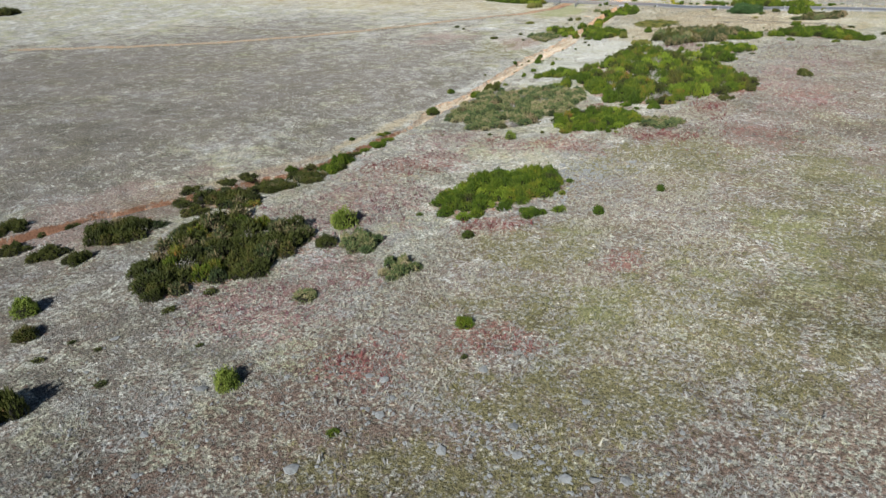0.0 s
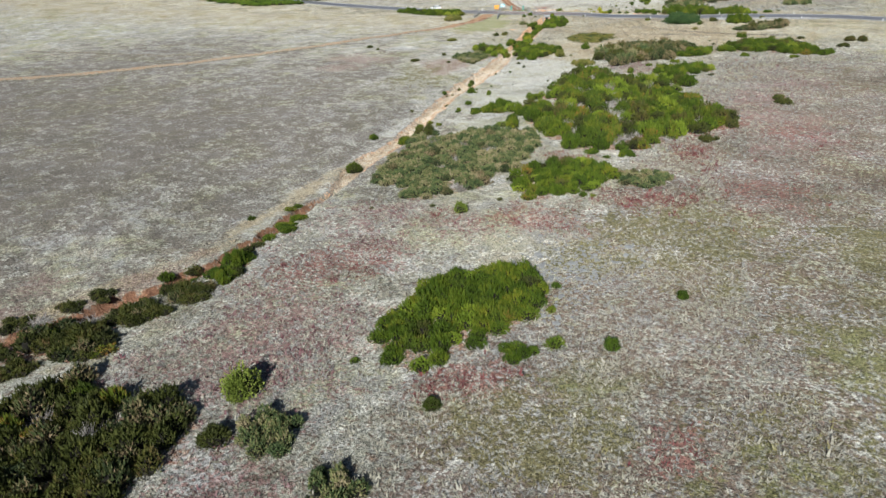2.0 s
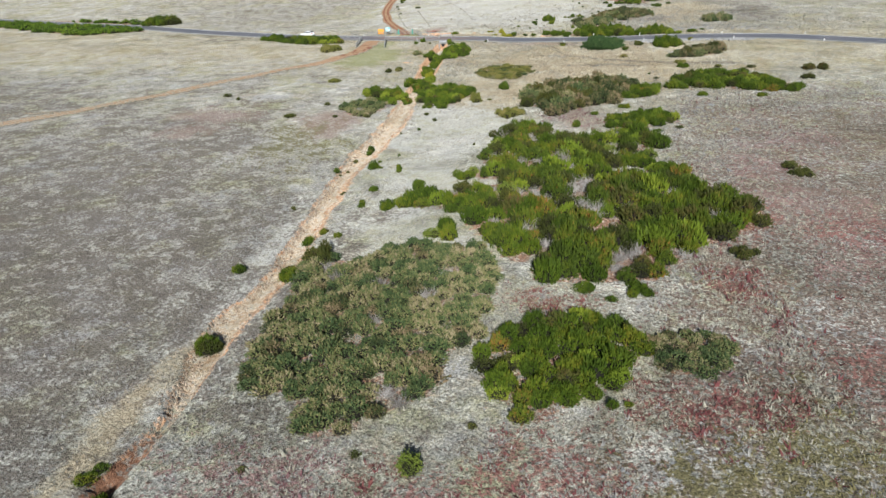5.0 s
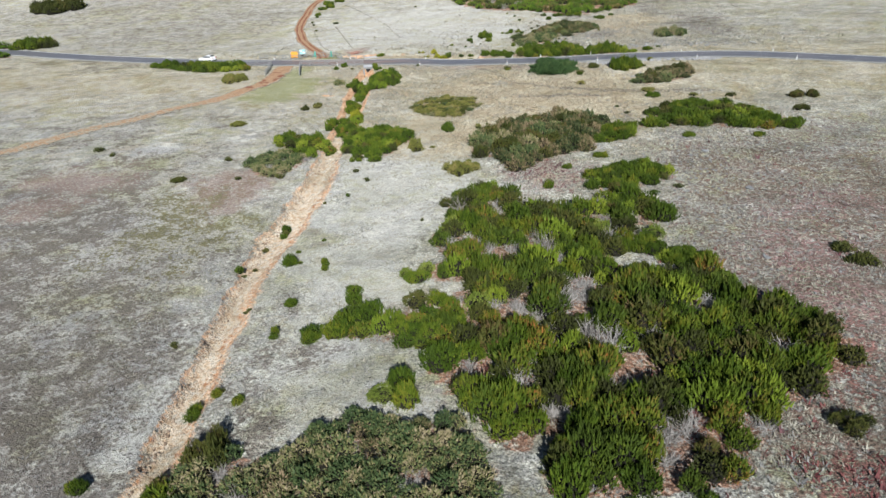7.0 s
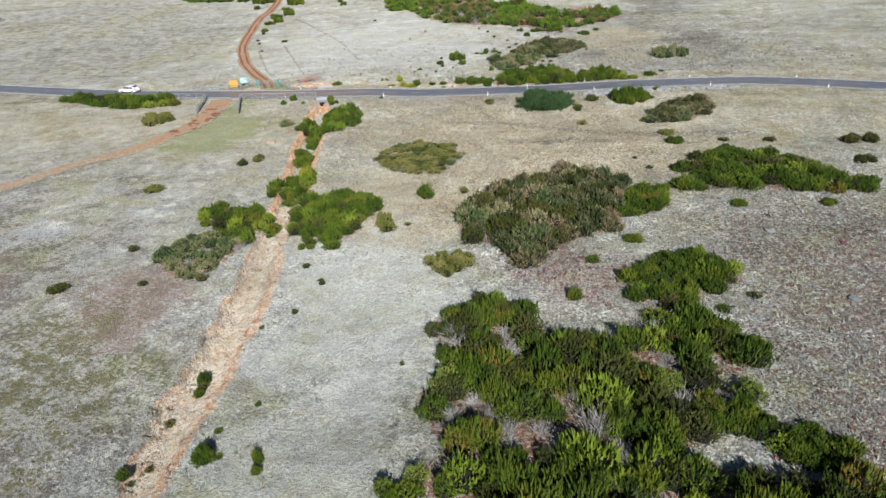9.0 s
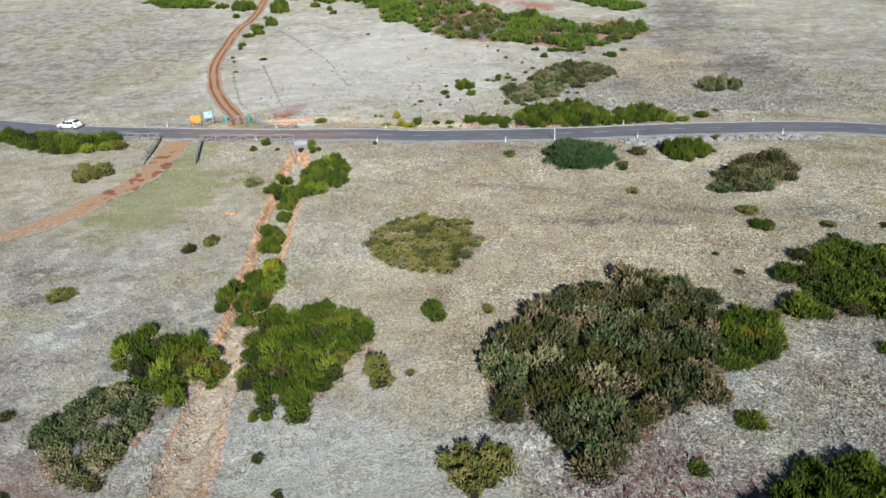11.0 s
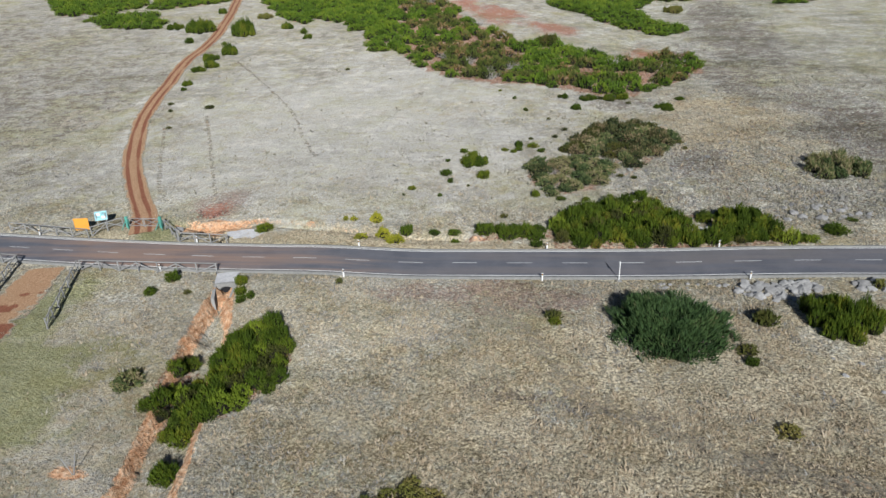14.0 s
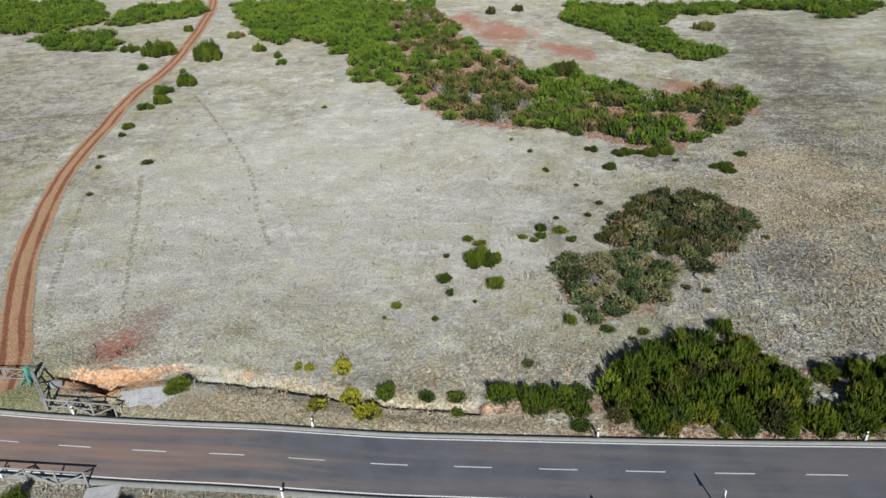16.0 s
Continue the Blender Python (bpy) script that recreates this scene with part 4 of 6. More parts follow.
# ---- car ----
def car(x, turn):
    root = tagged(new("car"), "white hatchback car on the grey asphalt road", "car")
    y = road_mid(x) + 1.25
    root.matrix_basis = pose(x, y, road_height(x, y) + 0.03, 0, 0, turn)
    sides = [(2.08, 0.32), (2.1, 0.62), (1.95, 0.80), (1.15, 0.95), (0.45, 1.38), (-0.2, 1.48), (-1.2, 1.46), (-1.75, 1.2), (-2.02, 0.85), (-2.06, 0.5), (-2.0, 0.3)]

    def shell(name, outline, half, tuck, mat, bev):
        bm = bmesh.new()
        rows = []
        for s in (-1, 1):
            rows.append([bm.verts.new((px, s * (half - tuck * max(0, pz - 0.8)), pz)) for px, pz in outline])
        bm.faces.new(rows[0])
        bm.faces.new(rows[1][::-1])
        n = len(outline)
        for i in range(n):
            bm.faces.new((rows[0][i], rows[1][i], rows[1][(i + 1) % n], rows[0][(i + 1) % n]))
        bmesh.ops.recalc_face_normals(bm, faces=bm.faces)
        bmesh.ops.bevel(bm, geom=list(bm.edges), offset=bev, segments=2, affect="EDGES")
        return from_bm(name, bm, mat)

    part("body", shell("body", sides, 0.88, 0.28, CARPAINT, 0.05), root)
    part("windscreen", mesh_of("windscreen", [(1.10, -0.74, 0.99), (1.10, 0.74, 0.99), (0.53, 0.62, 1.36), (0.53, -0.62, 1.36)], [(0, 1, 2, 3)], GLASS), root, pose(0.03, 0, 0.03))
    part("rear_window", mesh_of("rear_window", [(-1.78, -0.68, 1.2), (-1.78, 0.68, 1.2), (-1.3, 0.62, 1.44), (-1.3, -0.62, 1.44)], [(0, 1, 2, 3)], GLASS), root, pose(-0.04, 0, 0.03))
    for s in (-1, 1):
        for a, b in ((0.95, 0.05), (-0.05, -0.75), (-0.85, -1.55)):
            fr = 0.55 if a > 0.5 else 0.0
            w = [(a, s * 0.86, 0.98), (b, s * 0.86, 0.98), (b + (0.25 if b < -1 else 0), s * 0.735, 1.38), (a - fr, s * 0.735, 1.38)]
            part("side_window", mesh_of("side_window", w, [(0, 1, 2, 3)], GLASS), root, pose(0, s * 0.012, 0))
        part("headlight", box_mesh("headlight", 0.16, 0.34, 0.16, STEEL, 0.03), root, pose(2.0, s * 0.62, 0.62))
        part("tail_light", box_mesh("tail_light", 0.1, 0.22, 0.3, plain("red lens", (0.5, 0.03, 0.02), 0.2), 0.02), root, pose(-2.0, s * 0.7, 0.75))
        part("mirror", box_mesh("mirror", 0.12, 0.2, 0.14, CARPAINT, 0.03), root, pose(0.75, s * 0.98, 0.98))
        for px in (1.32, -1.28):
            bm = bmesh.new()
            bmesh.ops.create_cone(bm, cap_ends=True, segments=20, radius1=0.31, radius2=0.31, depth=0.2)
            wheel = part("wheel", from_bm("wheel", bm, RUBBER), root, pose(px, s * 0.82, 0.31, 90, 0, 0), "black tyre")
            bm = bmesh.new()
            bmesh.ops.create_cone(bm, cap_ends=True, segments=14, radius1=0.2, radius2=0.17, depth=0.04)
            part("rim", from_bm("rim", bm, STEEL), wheel, pose(0, 0, -s * 0.11), "silver wheel rim")


car(-144.5, 172)


# ---- stones ----
def rock_mesh(seed, flat, mat):
    rnd = random.Random(seed)
    bm = bmesh.new()
    bmesh.ops.create_icosphere(bm, subdivisions=1, radius=1)
    off = Vector((seed * 7.1, 0, 0))
    for v in bm.verts:
        v.co *= 0.85 + 0.45 * noise.noise(v.co * 0.9 + off) + rnd.uniform(-0.08, 0.08)
        v.co.z = max(v.co.z * flat, -0.25)
    return from_bm("stone", bm, mat)


ROCKS = [rock_mesh(s, 0.8, STONE) for s in range(6)]
SLABS = [rock_mesh(20 + s, 0.36, SLATE) for s in range(5)]


def stones(name, label, group, meshes, count, x0, x1, y0, y1, r0, r1, seed, keep=None):
    rnd = random.Random(seed)
    made = 0
    while made < count:
        x, y = rnd.uniform(x0, x1), rnd.uniform(y0, y1)
        if keep and not keep(x, y):
            count -= 0.2
            continue
        r = r0 + (r1 - r0) * rnd.random() ** 2
        ob = tagged(new(name, meshes[rnd.randrange(len(meshes))]), label, "stone", group)
        ob.matrix_basis = pose(x, y, at_ground(x, y) + 0.08 * r, rnd.uniform(-12, 12), rnd.uniform(-12, 12), rnd.uniform(0, 360)) @ Matrix.Diagonal((r * rnd.uniform(0.8, 1.3), r, r * rnd.uniform(0.7, 1.1), 1))
        made += 1


RIP = "pale grey boulder heaped beside the road"
stones("boulder", RIP, "boulders beside road", ROCKS, 105, -47.6, -40.0, 245.6, 249.7, 0.28, 0.75, 1, lambda x, y: y > 245.8 + 3.0 * abs(x + 44.5) / 4.5 * 0.8)
stones("boulder", RIP, "boulders beside road", ROCKS, 20, -56, -48, 248.6, 249.6, 0.15, 0.35, 2)
stones("boulder", RIP, "boulders beside road", ROCKS, 95, -37, -20, 248.2, 251.4, 0.3, 0.8, 3, lambda x, y: y < road_mid(x) - 4.0)
stones("boulder", RIP, "boulders beyond road", ROCKS, 26, -49.5, -43.5, 260.6, 264.6, 0.25, 0.65, 4)
stones("boulder", RIP, "boulders beyond road", ROCKS, 55, -44, -8, 263.8, 268.0, 0.25, 0.7, 5)
stones("boulder", "grey boulder in dry grass", "boulders in grass", ROCKS, 16, -43, -36, 233, 238.5, 0.2, 0.5, 6)
for k, (cx, cy, rx, ry, turn) in enumerate(ZONES["stones"]):
    stones("field_stone", "flat grey field stone lying in dry grass", "field stones", SLABS, 20, cx - rx * 1.3, cx + rx * 1.3, cy - ry * 1.3, cy + ry * 1.3, 0.16, 0.62, 40 + k)


def pebbles(count, seed):
    """Many small stones, too small to tell apart, in one sheet."""
    rnd = random.Random(seed)
    verts, faces = [], []
    spots = ZONES["stones"] + [(-26, 170, 12, 45, 0), (-30, 205, 14, 16, 0)]
    for _ in range(count):
        cx, cy, rx, ry, turn = rnd.choice(spots)
        x, y, r = rnd.gauss(cx, rx * 0.8), rnd.gauss(cy, ry * 0.8), 0.05 + 0.16 * rnd.random() ** 2
        if abs(y - road_mid(x)) < 4.5 or (-100 < x < -66 and gully(x, y) > 0):
            continue
        z, k, a = at_ground(x, y), len(verts), rnd.uniform(0, 6.28)
        ring = [(x + r * rnd.uniform(0.7, 1.3) * math.cos(a + i * 1.2566), y + r * rnd.uniform(0.7, 1.3) * math.sin(a + i * 1.2566)) for i in range(5)]
        verts += [(px, py, z - 0.02) for px, py in ring] + [(x + (px - x) * 0.6, y + (py - y) * 0.6, z + r * rnd.uniform(0.35, 0.7)) for px, py in ring]
        faces += [(k + i, k + (i + 1) % 5, k + 5 + (i + 1) % 5, k + 5 + i) for i in range(5)] + [tuple(range(k + 5, k + 10))]
    return tagged(new("scattered_stones", mesh_of("scattered_stones", verts, faces, SLATE)), "small grey stones strewn in dry grass", "stones", kind="stuff")


pebbles(3500, 9)


def clods(seed):
    """Broken lumps of earth along the gully's steep bank, in one sheet."""
    rnd = random.Random(seed)
    verts, faces = [], []
    for _ in range(2200):
        y = rnd.uniform(96, 200)
        left = rnd.random() < (0.85 if y < 185 else 0.5)
        x = table(GULLY, y, 1) + rnd.gauss(0.3, 0.3) if left else table(GULLY, y, 2) - rnd.gauss(0.3, 0.4)
        r, z, k, a = 0.04 + 0.13 * rnd.random() ** 2, at_ground(x, y), len(verts), rnd.uniform(0, 6.28)
        ring = [(x + r * rnd.uniform(0.6, 1.4) * math.cos(a + i * 1.2566), y + r * rnd.uniform(0.6, 1.4) * math.sin(a + i * 1.2566)) for i in range(5)]
        verts += [(px, py, z - 0.05) for px, py in ring] + [(x + (px - x) * 0.55, y + (py - y) * 0.55, z + r * rnd.uniform(0.4, 1.0)) for px, py in ring]
        faces += [(k + i, k + (i + 1) % 5, k + 5 + (i + 1) % 5, k + 5 + i) for i in range(5)] + [tuple(range(k + 5, k + 10))]
    return tagged(new("earth_clods", mesh_of("earth_clods", verts, faces, CLOD)), "crumbling brown earth clods on the gully bank", "earth", kind="stuff")


clods(12)
lump = tagged(new("boulder", ROCKS[2]), "large grey boulder beside timber fence", "stone", "boulders beyond road")
lump.matrix_basis = pose(-109.6, 260.2, at_ground(-109.6, 260.2), 0, 0, 30) @ Matrix.Diagonal((0.85, 0.75, 0.8, 1))


# ---- shrubs ----
def spray_mesh(name, seed, blades, length, width, lift, spread, mat, core=0.8):
    """A shrub of unit radius and height: a knotted core, coloured near-black for the shade within, set with many
    tapered sprays, in tussocks of their own height.
    """
    rnd = random.Random(seed)
    bm = bmesh.new()
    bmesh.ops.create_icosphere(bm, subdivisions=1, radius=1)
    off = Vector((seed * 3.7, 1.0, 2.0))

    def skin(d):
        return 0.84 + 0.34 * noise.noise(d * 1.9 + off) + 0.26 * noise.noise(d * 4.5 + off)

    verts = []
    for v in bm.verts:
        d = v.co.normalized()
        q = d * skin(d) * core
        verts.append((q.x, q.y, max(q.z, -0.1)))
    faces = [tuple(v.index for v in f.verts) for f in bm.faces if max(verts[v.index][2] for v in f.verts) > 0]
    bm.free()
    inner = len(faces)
    for _ in range(blades):
        up = rnd.random() ** 0.85
        a = rnd.uniform(0, 2 * math.pi)
        rr = math.sqrt(max(0, 1 - up * up))
        d = Vector((math.cos(a) * rr, math.sin(a) * rr, up))
        foot = d * skin(d) * rnd.uniform(0.74, 0.98)
        way = (d * (1 - lift) + Vector((0, 0, lift)) + Vector((rnd.uniform(-1, 1), rnd.uniform(-1, 1), rnd.uniform(-0.6, 0.9))) * spread).normalized()
        side = way.cross(Vector((rnd.uniform(-1, 1), rnd.uniform(-1, 1), rnd.uniform(-1, 1)))).normalized() * width * rnd.uniform(0.6, 1.3)
        k = len(verts)
        verts += [foot - side, foot + side, foot + way * length * rnd.uniform(0.6, 1.4)]
        faces.append((k, k + 1, k + 2))
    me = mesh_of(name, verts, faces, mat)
    # core faces take the painted shade, sprays keep the leaf colour
    me.materials.append(CORE_SHADE)
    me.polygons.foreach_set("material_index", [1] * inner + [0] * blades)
    return me


def twig_mesh(seed, count):
    rnd = random.Random(seed)
    verts, faces = [], []
    for _ in range(count):
        a, e = rnd.uniform(0, 6.28), rnd.uniform(0.15, 1.4)
        d = Vector((math.cos(a) * math.cos(e), math.sin(a) * math.cos(e), math.sin(e)))
        b = Vector((rnd.uniform(-0.25, 0.25), rnd.uniform(-0.25, 0.25), 0))
        m = b + d * rnd.uniform(0.35, 0.6) + Vector((rnd.uniform(-0.1, 0.1), rnd.uniform(-0.1, 0.1), 0.05))
        tip = m + (d + Vector((rnd.uniform(-0.5, 0.5), rnd.uniform(-0.5, 0.5), rnd.uniform(-0.1, 0.4)))) * rnd.uniform(0.3, 0.6)
        s = d.cross(Vector((0, 0, 1))).normalized() * 0.02
        u = s.cross(d).normalized() * 0.02
        k = len(verts)
        verts += [b - s, b + s, b + u, m - s * 0.7, m + s * 0.7, m + u * 0.7, tip]
        faces += [(k, k + 1, k + 4, k + 3), (k + 1, k + 2, k + 5, k + 4), (k + 2, k, k + 3, k + 5), (k + 3, k + 4, k + 6), (k + 4, k + 5, k + 6), (k + 5, k + 3, k + 6)]
    return mesh_of("dead_branch", verts, faces, TWIG)


FORMS = {  # blades, length, width, lift, spread
    "heath_green": (580, 0.28, 0.047, 0.65, 0.3),
    "heath_mix": (580, 0.27, 0.047, 0.62, 0.33),
    "lime": (420, 0.25, 0.055, 0.62, 0.33),
    "heath_far": (170, 0.28, 0.078, 0.5, 0.4),
    "far_mix": (170, 0.28, 0.078, 0.4, 0.5),
    "heath_dark": (560, 0.21, 0.05, 0.4, 0.5),
    "gorse": (500, 0.22, 0.063, 0.35, 0.65),
    "gorse_dark": (500, 0.22, 0.063, 0.4, 0.6),
    "low_gorse": (300, 0.24, 0.085, 0.3, 0.7),
    "low": (200, 0.34, 0.085, 0.5, 0.5),
    "round": (1100, 0.085, 0.05, 0.1, 1.0),
    "broom": (16000, 0.15, 0.011, 0.75, 0.2),
    "yellow": (300, 0.30, 0.075, 0.5, 0.45),
}
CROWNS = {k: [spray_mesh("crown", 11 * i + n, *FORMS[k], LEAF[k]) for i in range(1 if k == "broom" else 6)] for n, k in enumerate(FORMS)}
TWIGS = [twig_mesh(s, 46) for s in range(3)]
NAMES = {
    "heath_green": ("heather_bush", "bright green feathery heather bush on dry heath"),
    "heath_mix": ("heather_bush", "green heather bush with rusty tips"),
    "lime": ("heather_bush", "lime green young heather bush"),
    "heath_far": ("heather_bush", "green heather bush far out on the heath"),
    "far_mix": ("heather_bush", "rusty and green scrub bush far out on the heath"),
    "heath_dark": ("heather_bush", "dark olive green heather bush on dry ground"),
    "gorse": ("gorse_bush", "olive grey spiny gorse bush on dry ground"),
    "gorse_dark": ("gorse_bush", "brownish dark gorse bush on dry ground"),
    "low_gorse": ("gorse_bush", "low dry yellowish gorse cushion in straw"),
    "low": ("dwarf_shrub", "small dull green dwarf shrub in dry grass"),
    "round": ("round_shrub", "rounded pale yellow-green leafy shrub on heath"),
    "broom": ("broom_bush", "large dark green broom bush beside the road"),
    "yellow": ("broom_bush", "yellow-green broom bush on eroded ground"),
}
THICKETS = {"far": "heather_thicket", "heath": "heather_thicket", "gorse": "gorse_thicket", "low": "gorse_thicket"}
pick = random.Random(5)


def bush(kind, x, y, r, h):
    name, label = NAMES[kind]
    root = tagged(new(name), label, "bush", kind + " bushes")
    root.matrix_basis = pose(x, y, at_ground(x, y) - 0.04, 0, 0, pick.uniform(0, 360))
    if r > 1.45 and kind not in ("broom", "round"):
        n = min(15, int(4 + 1.5 * (r - 0.6) ** 2))
        for k in range(n):
            q = r * 0.82 * math.sqrt((k + 0.3) / n)
            a = k * 2.4 + pick.uniform(-0.3, 0.3)
            s = pick.uniform(0.75, 1.1) * r * 1.12 / math.sqrt(n)
            x1, y1 = math.cos(a) * q, math.sin(a) * q
            part("crown", pick.choice(CROWNS[kind]), root, pose(x1, y1, 0, 0, 0, pick.uniform(0, 360)) @ Matrix.Diagonal((s, s, h * pick.uniform(0.75, 1.1) * (1 - 0.45 * (q / r) ** 2), 1)))
        return
    grow = 1.12 if kind == "broom" else 1.06
    part("crown", pick.choice(CROWNS[kind]), root, Matrix.Diagonal((r * grow, r * grow, h * 1.0, 1)))
    for k in range(3 if 1.1 < r < 4 else 0):
        a = pick.uniform(0, 6.28)
        part("crown", pick.choice(CROWNS[kind]), root, pose(math.cos(a) * r * 0.5, math.sin(a) * r * 0.5, 0, 0, 0, pick.uniform(0, 360)) @ Matrix.Diagonal((r * 0.5, r * 0.5, h * pick.uniform(0.75, 1.05), 1)))
    if r > 0.9:
        part("woody_stem", TWIGS[0], root, Matrix.Diagonal((r * 0.5, r * 0.5, h * 0.5, 1)), "grey woody stems")


def dead(x, y, r, h):
    root = tagged(new("dead_shrub"), "dead bleached shrub of bare grey twigs", "shrub", "dead shrubs")
    root.matrix_basis = pose(x, y, at_ground(x, y), 0, 0, pick.uniform(0, 360))
    for k in range(2):
        part("dead_branch", pick.choice(TWIGS), root, pose(pick.uniform(-0.3, 0.3) * r, pick.uniform(-0.3, 0.3) * r, 0, 0, 0, pick.uniform(0, 360)) @ Matrix.Diagonal((r, r, h, 1)))


GAPS = [(-44.5, 132.8, 2.6), (-49.2, 147.2, 1.9), (-50.8, 127.9, 1.5), (-36.6, 127.7, 1.6), (-29.9, 135.2, 1.0), (-57.1, 132.8, 1.7), (-42.2, 125.2, 1.5), (-47.2, 142.0, 1.7),
        (-52.7, 140.9, 1.4), (-45.7, 138.3, 1.3), (-37.6, 143.7, 1.5), (-56.7, 153.0, 1.8), (-54.8, 152.6, 1.3), (-46.2, 159.4, 1.4), (-53.8, 157.9, 1.0)]


def thicket(kind, h, step, poly):
    """A stand of shrubs that grow into one another within an outline."""
    xs, ys = [p[0] for p in poly], [p[1] for p in poly]
    mx, my = sum(xs) / len(xs), sum(ys) / len(ys)
    label = NAMES[kind][1].replace("bush", "thicket").replace("cushion", "patch")
    root = tagged(new(THICKETS[kind.split("_")[0]]), label, "thicket", "thickets")
    root.matrix_basis = pose(mx, my, at_ground(mx, my))
    mz = at_ground(mx, my)
    j0, i0, seed = math.floor(min(ys) / step), math.floor(min(xs) / step), len(poly) * 3.3
    for j in range(j0, math.ceil(max(ys) / step) + 1):
        for i in range(i0, math.ceil(max(xs) / step) + 1):
            x, y = (i + 0.5 * (j % 2) + pick.uniform(-0.36, 0.36)) * step, (j + pick.uniform(-0.36, 0.36)) * step
            wob = 0.5 * step * noise.noise((x * 0.4, y * 0.4, seed))
            if not inside(poly, x + wob, y + wob):
                continue
            kerb = abs(y - road_mid(x)) - 3.4
            if kerb < 0.55:
                continue
            gap = noise.noise((x * 0.36, y * 0.36, seed + 5))
            if kind == "heath_mix":
                gap = min(0.5 * gap, min(math.hypot(x - gx, y - gy) - gr for gx, gy, gr in GAPS) - 0.2)
                if gap < -0.2 and pick.random() < 0.6:
                    dead(x, y, step * pick.uniform(0.5, 0.85), h * pick.uniform(0.3, 0.6))
            if gap < {"heath_mix": -0.2, "heath_dark": -0.46, "far_mix": -0.14}.get(kind, -0.55):
                continue
            edge = sum(inside(poly, x + dx * step * 0.8, y + dy * step * 0.8) for dx, dy in ((1, 0), (-1, 0), (0, 1), (0, -1))) / 4
            k = kind
            if kind == "heath_mix":
                k = pick.choices(("heath_mix", "heath_green", "heath_dark", "round", "lime"), (4.5, 3, 3, 0.3, 0.9))[0]
            elif kind == "heath_green":
                k = pick.choices(("heath_green", "heath_mix", "heath_dark", "lime"), (7, 1, 1, 1))[0]
            elif kind == "gorse_dark":
                k = pick.choices(("gorse_dark", "gorse", "heath_dark"), (5, 2, 2))[0]
            elif kind == "gorse":
                k = pick.choices(("gorse", "gorse_dark"), (8, 1))[0]
            elif kind == "far_mix":
                k = "far_mix" if noise.noise((x * 0.07, y * 0.05, 3.0)) + pick.gauss(0, 0.13) > (-0.02 if edge > 0.9 else 0.2) else "heath_far"
            elif kind == "low_gorse":
                k = "low_gorse" if noise.noise((x * 0.3, y * 0.3, 8.0)) + pick.gauss(0, 0.1) > -0.05 else pick.choice(("gorse", "low"))
            elif kind == "heath_dark":
                k = pick.choices(("heath_dark", "gorse_dark", "heath_mix"), (7, 2.5, 0.6))[0]
            r = step * pick.uniform(0.6, 1.0) * (0.85 + 0.15 * edge)
            r = min(r * (1.2 if kind == "low_gorse" else 1.0), 1.15 * kerb)
            if kind == "heath_mix":
                r *= pick.choice((0.75, 0.95, 1.15, 1.3))
            tall = min(1.4 * r, h * pick.uniform(0.6, 1.4)) * (0.7 + 0.3 * edge)
            if kind in ("heath_mix", "far_mix", "gorse", "heath_dark") and pick.random() < (0.06 if y < 250 else 0.03):
                dead(x, y, r * 1.1, tall * 0.8)
                continue
            part("shrub", pick.choice(CROWNS[k]), root, pose(x - mx, y - my, at_ground(x, y) - mz - 0.05, 0, 0, pick.uniform(0, 360)) @ Matrix.Diagonal((r, r, tall, 1)))
    box = (XX > min(xs)) & (XX < max(xs)) & (YY > min(ys)) & (YY < max(ys))
    for j, i in zip(*np.where(box)):
        if inside(poly, XX[j, i], YY[j, i]):
            LITTER[j, i] = 0.95 if kind in ("heath_mix", "far_mix") else 0.6


thicket("heath_dark", 1.9, 1.7, [(-63.6, 33.2), (-65.4, 35.8), (-68.7, 41.2), (-72.0, 46.8), (-67.8, 51.3), (-62.4, 50.3), (-56.2, 52.1), (-54.0, 50.5), (-52.9, 47.5), (-53.3, 42.9), (-53.5, 40.0), (-55.5, 37.3), (-57.3, 35.9), (-56.2, 33.1), (-58.8, 31.7)])
thicket("heath_green", 1.3, 1.5, [(-49.2, 65.5), (-48.4, 69.4), (-48.5, 73.5), (-47.4, 77.5), (-44.4, 81.5), (-39.7, 81.7), (-36.9, 76.9), (-36.5, 72.9), (-38.1, 70.2), (-39.9, 66.5), (-42.2, 62.7), (-44.3, 62.2)])
bush("round", -53.7, 54.9, 1.77, 2.55)
bush("round", -40.2, 26.4, 1.22, 1.83)
bush("round", -67.6, 24.1, 1.52, 1.92)
bush("heath_dark", -62.7, 21.8, 1.22, 1.17)
bush("heath_dark", -52.2, 14.9, 1.88, 2.73)
bush("heath_dark", -51.6, 49.4, 1.24, 1.21)
bush("heath_dark", -58.8, 32.9, 1.66, 1.71)
bush("heath_green", -28.9, 42.9, 0.87, 1.03)
bush("heath_green", -35.6, 67.4, 1.69, 0.85)
bush("heath_green", -33.4, 69.9, 0.99, 0.60)
bush("heath_green", -29.0, 71.0, 0.71, 1.06)
bush("heath_green", -25.4, 81.3, 0.56, 0.83)
bush("heath_green", -39.3, 59.2, 0.75, 0.67)
bush("heath_green", -36.6, 79.2, 0.58, 0.52)
bush("heath_green", -35.5, 74.8, 0.49, 0.53)
bush("heath_green", -48.1, 62.0, 0.54, 0.28)
bush("heath_green", -29.0, 26.5, 0.55, 0.33)
bush("gorse", -41.0, 48.8, 2.58, 1.29)
bush("gorse", -48.4, 51.6, 2.80, 1.40)
bush("gorse", -45.5, 40.0, 1.45, 0.72)
bush("low", -49.6, 21.3, 0.59, 0.29)
bush("low", -57.9, 23.5, 0.45, 0.23)
bush("low", -54.6, 24.0, 0.39, 0.27)
bush("low", -47.3, 29.2, 0.39, 0.25)
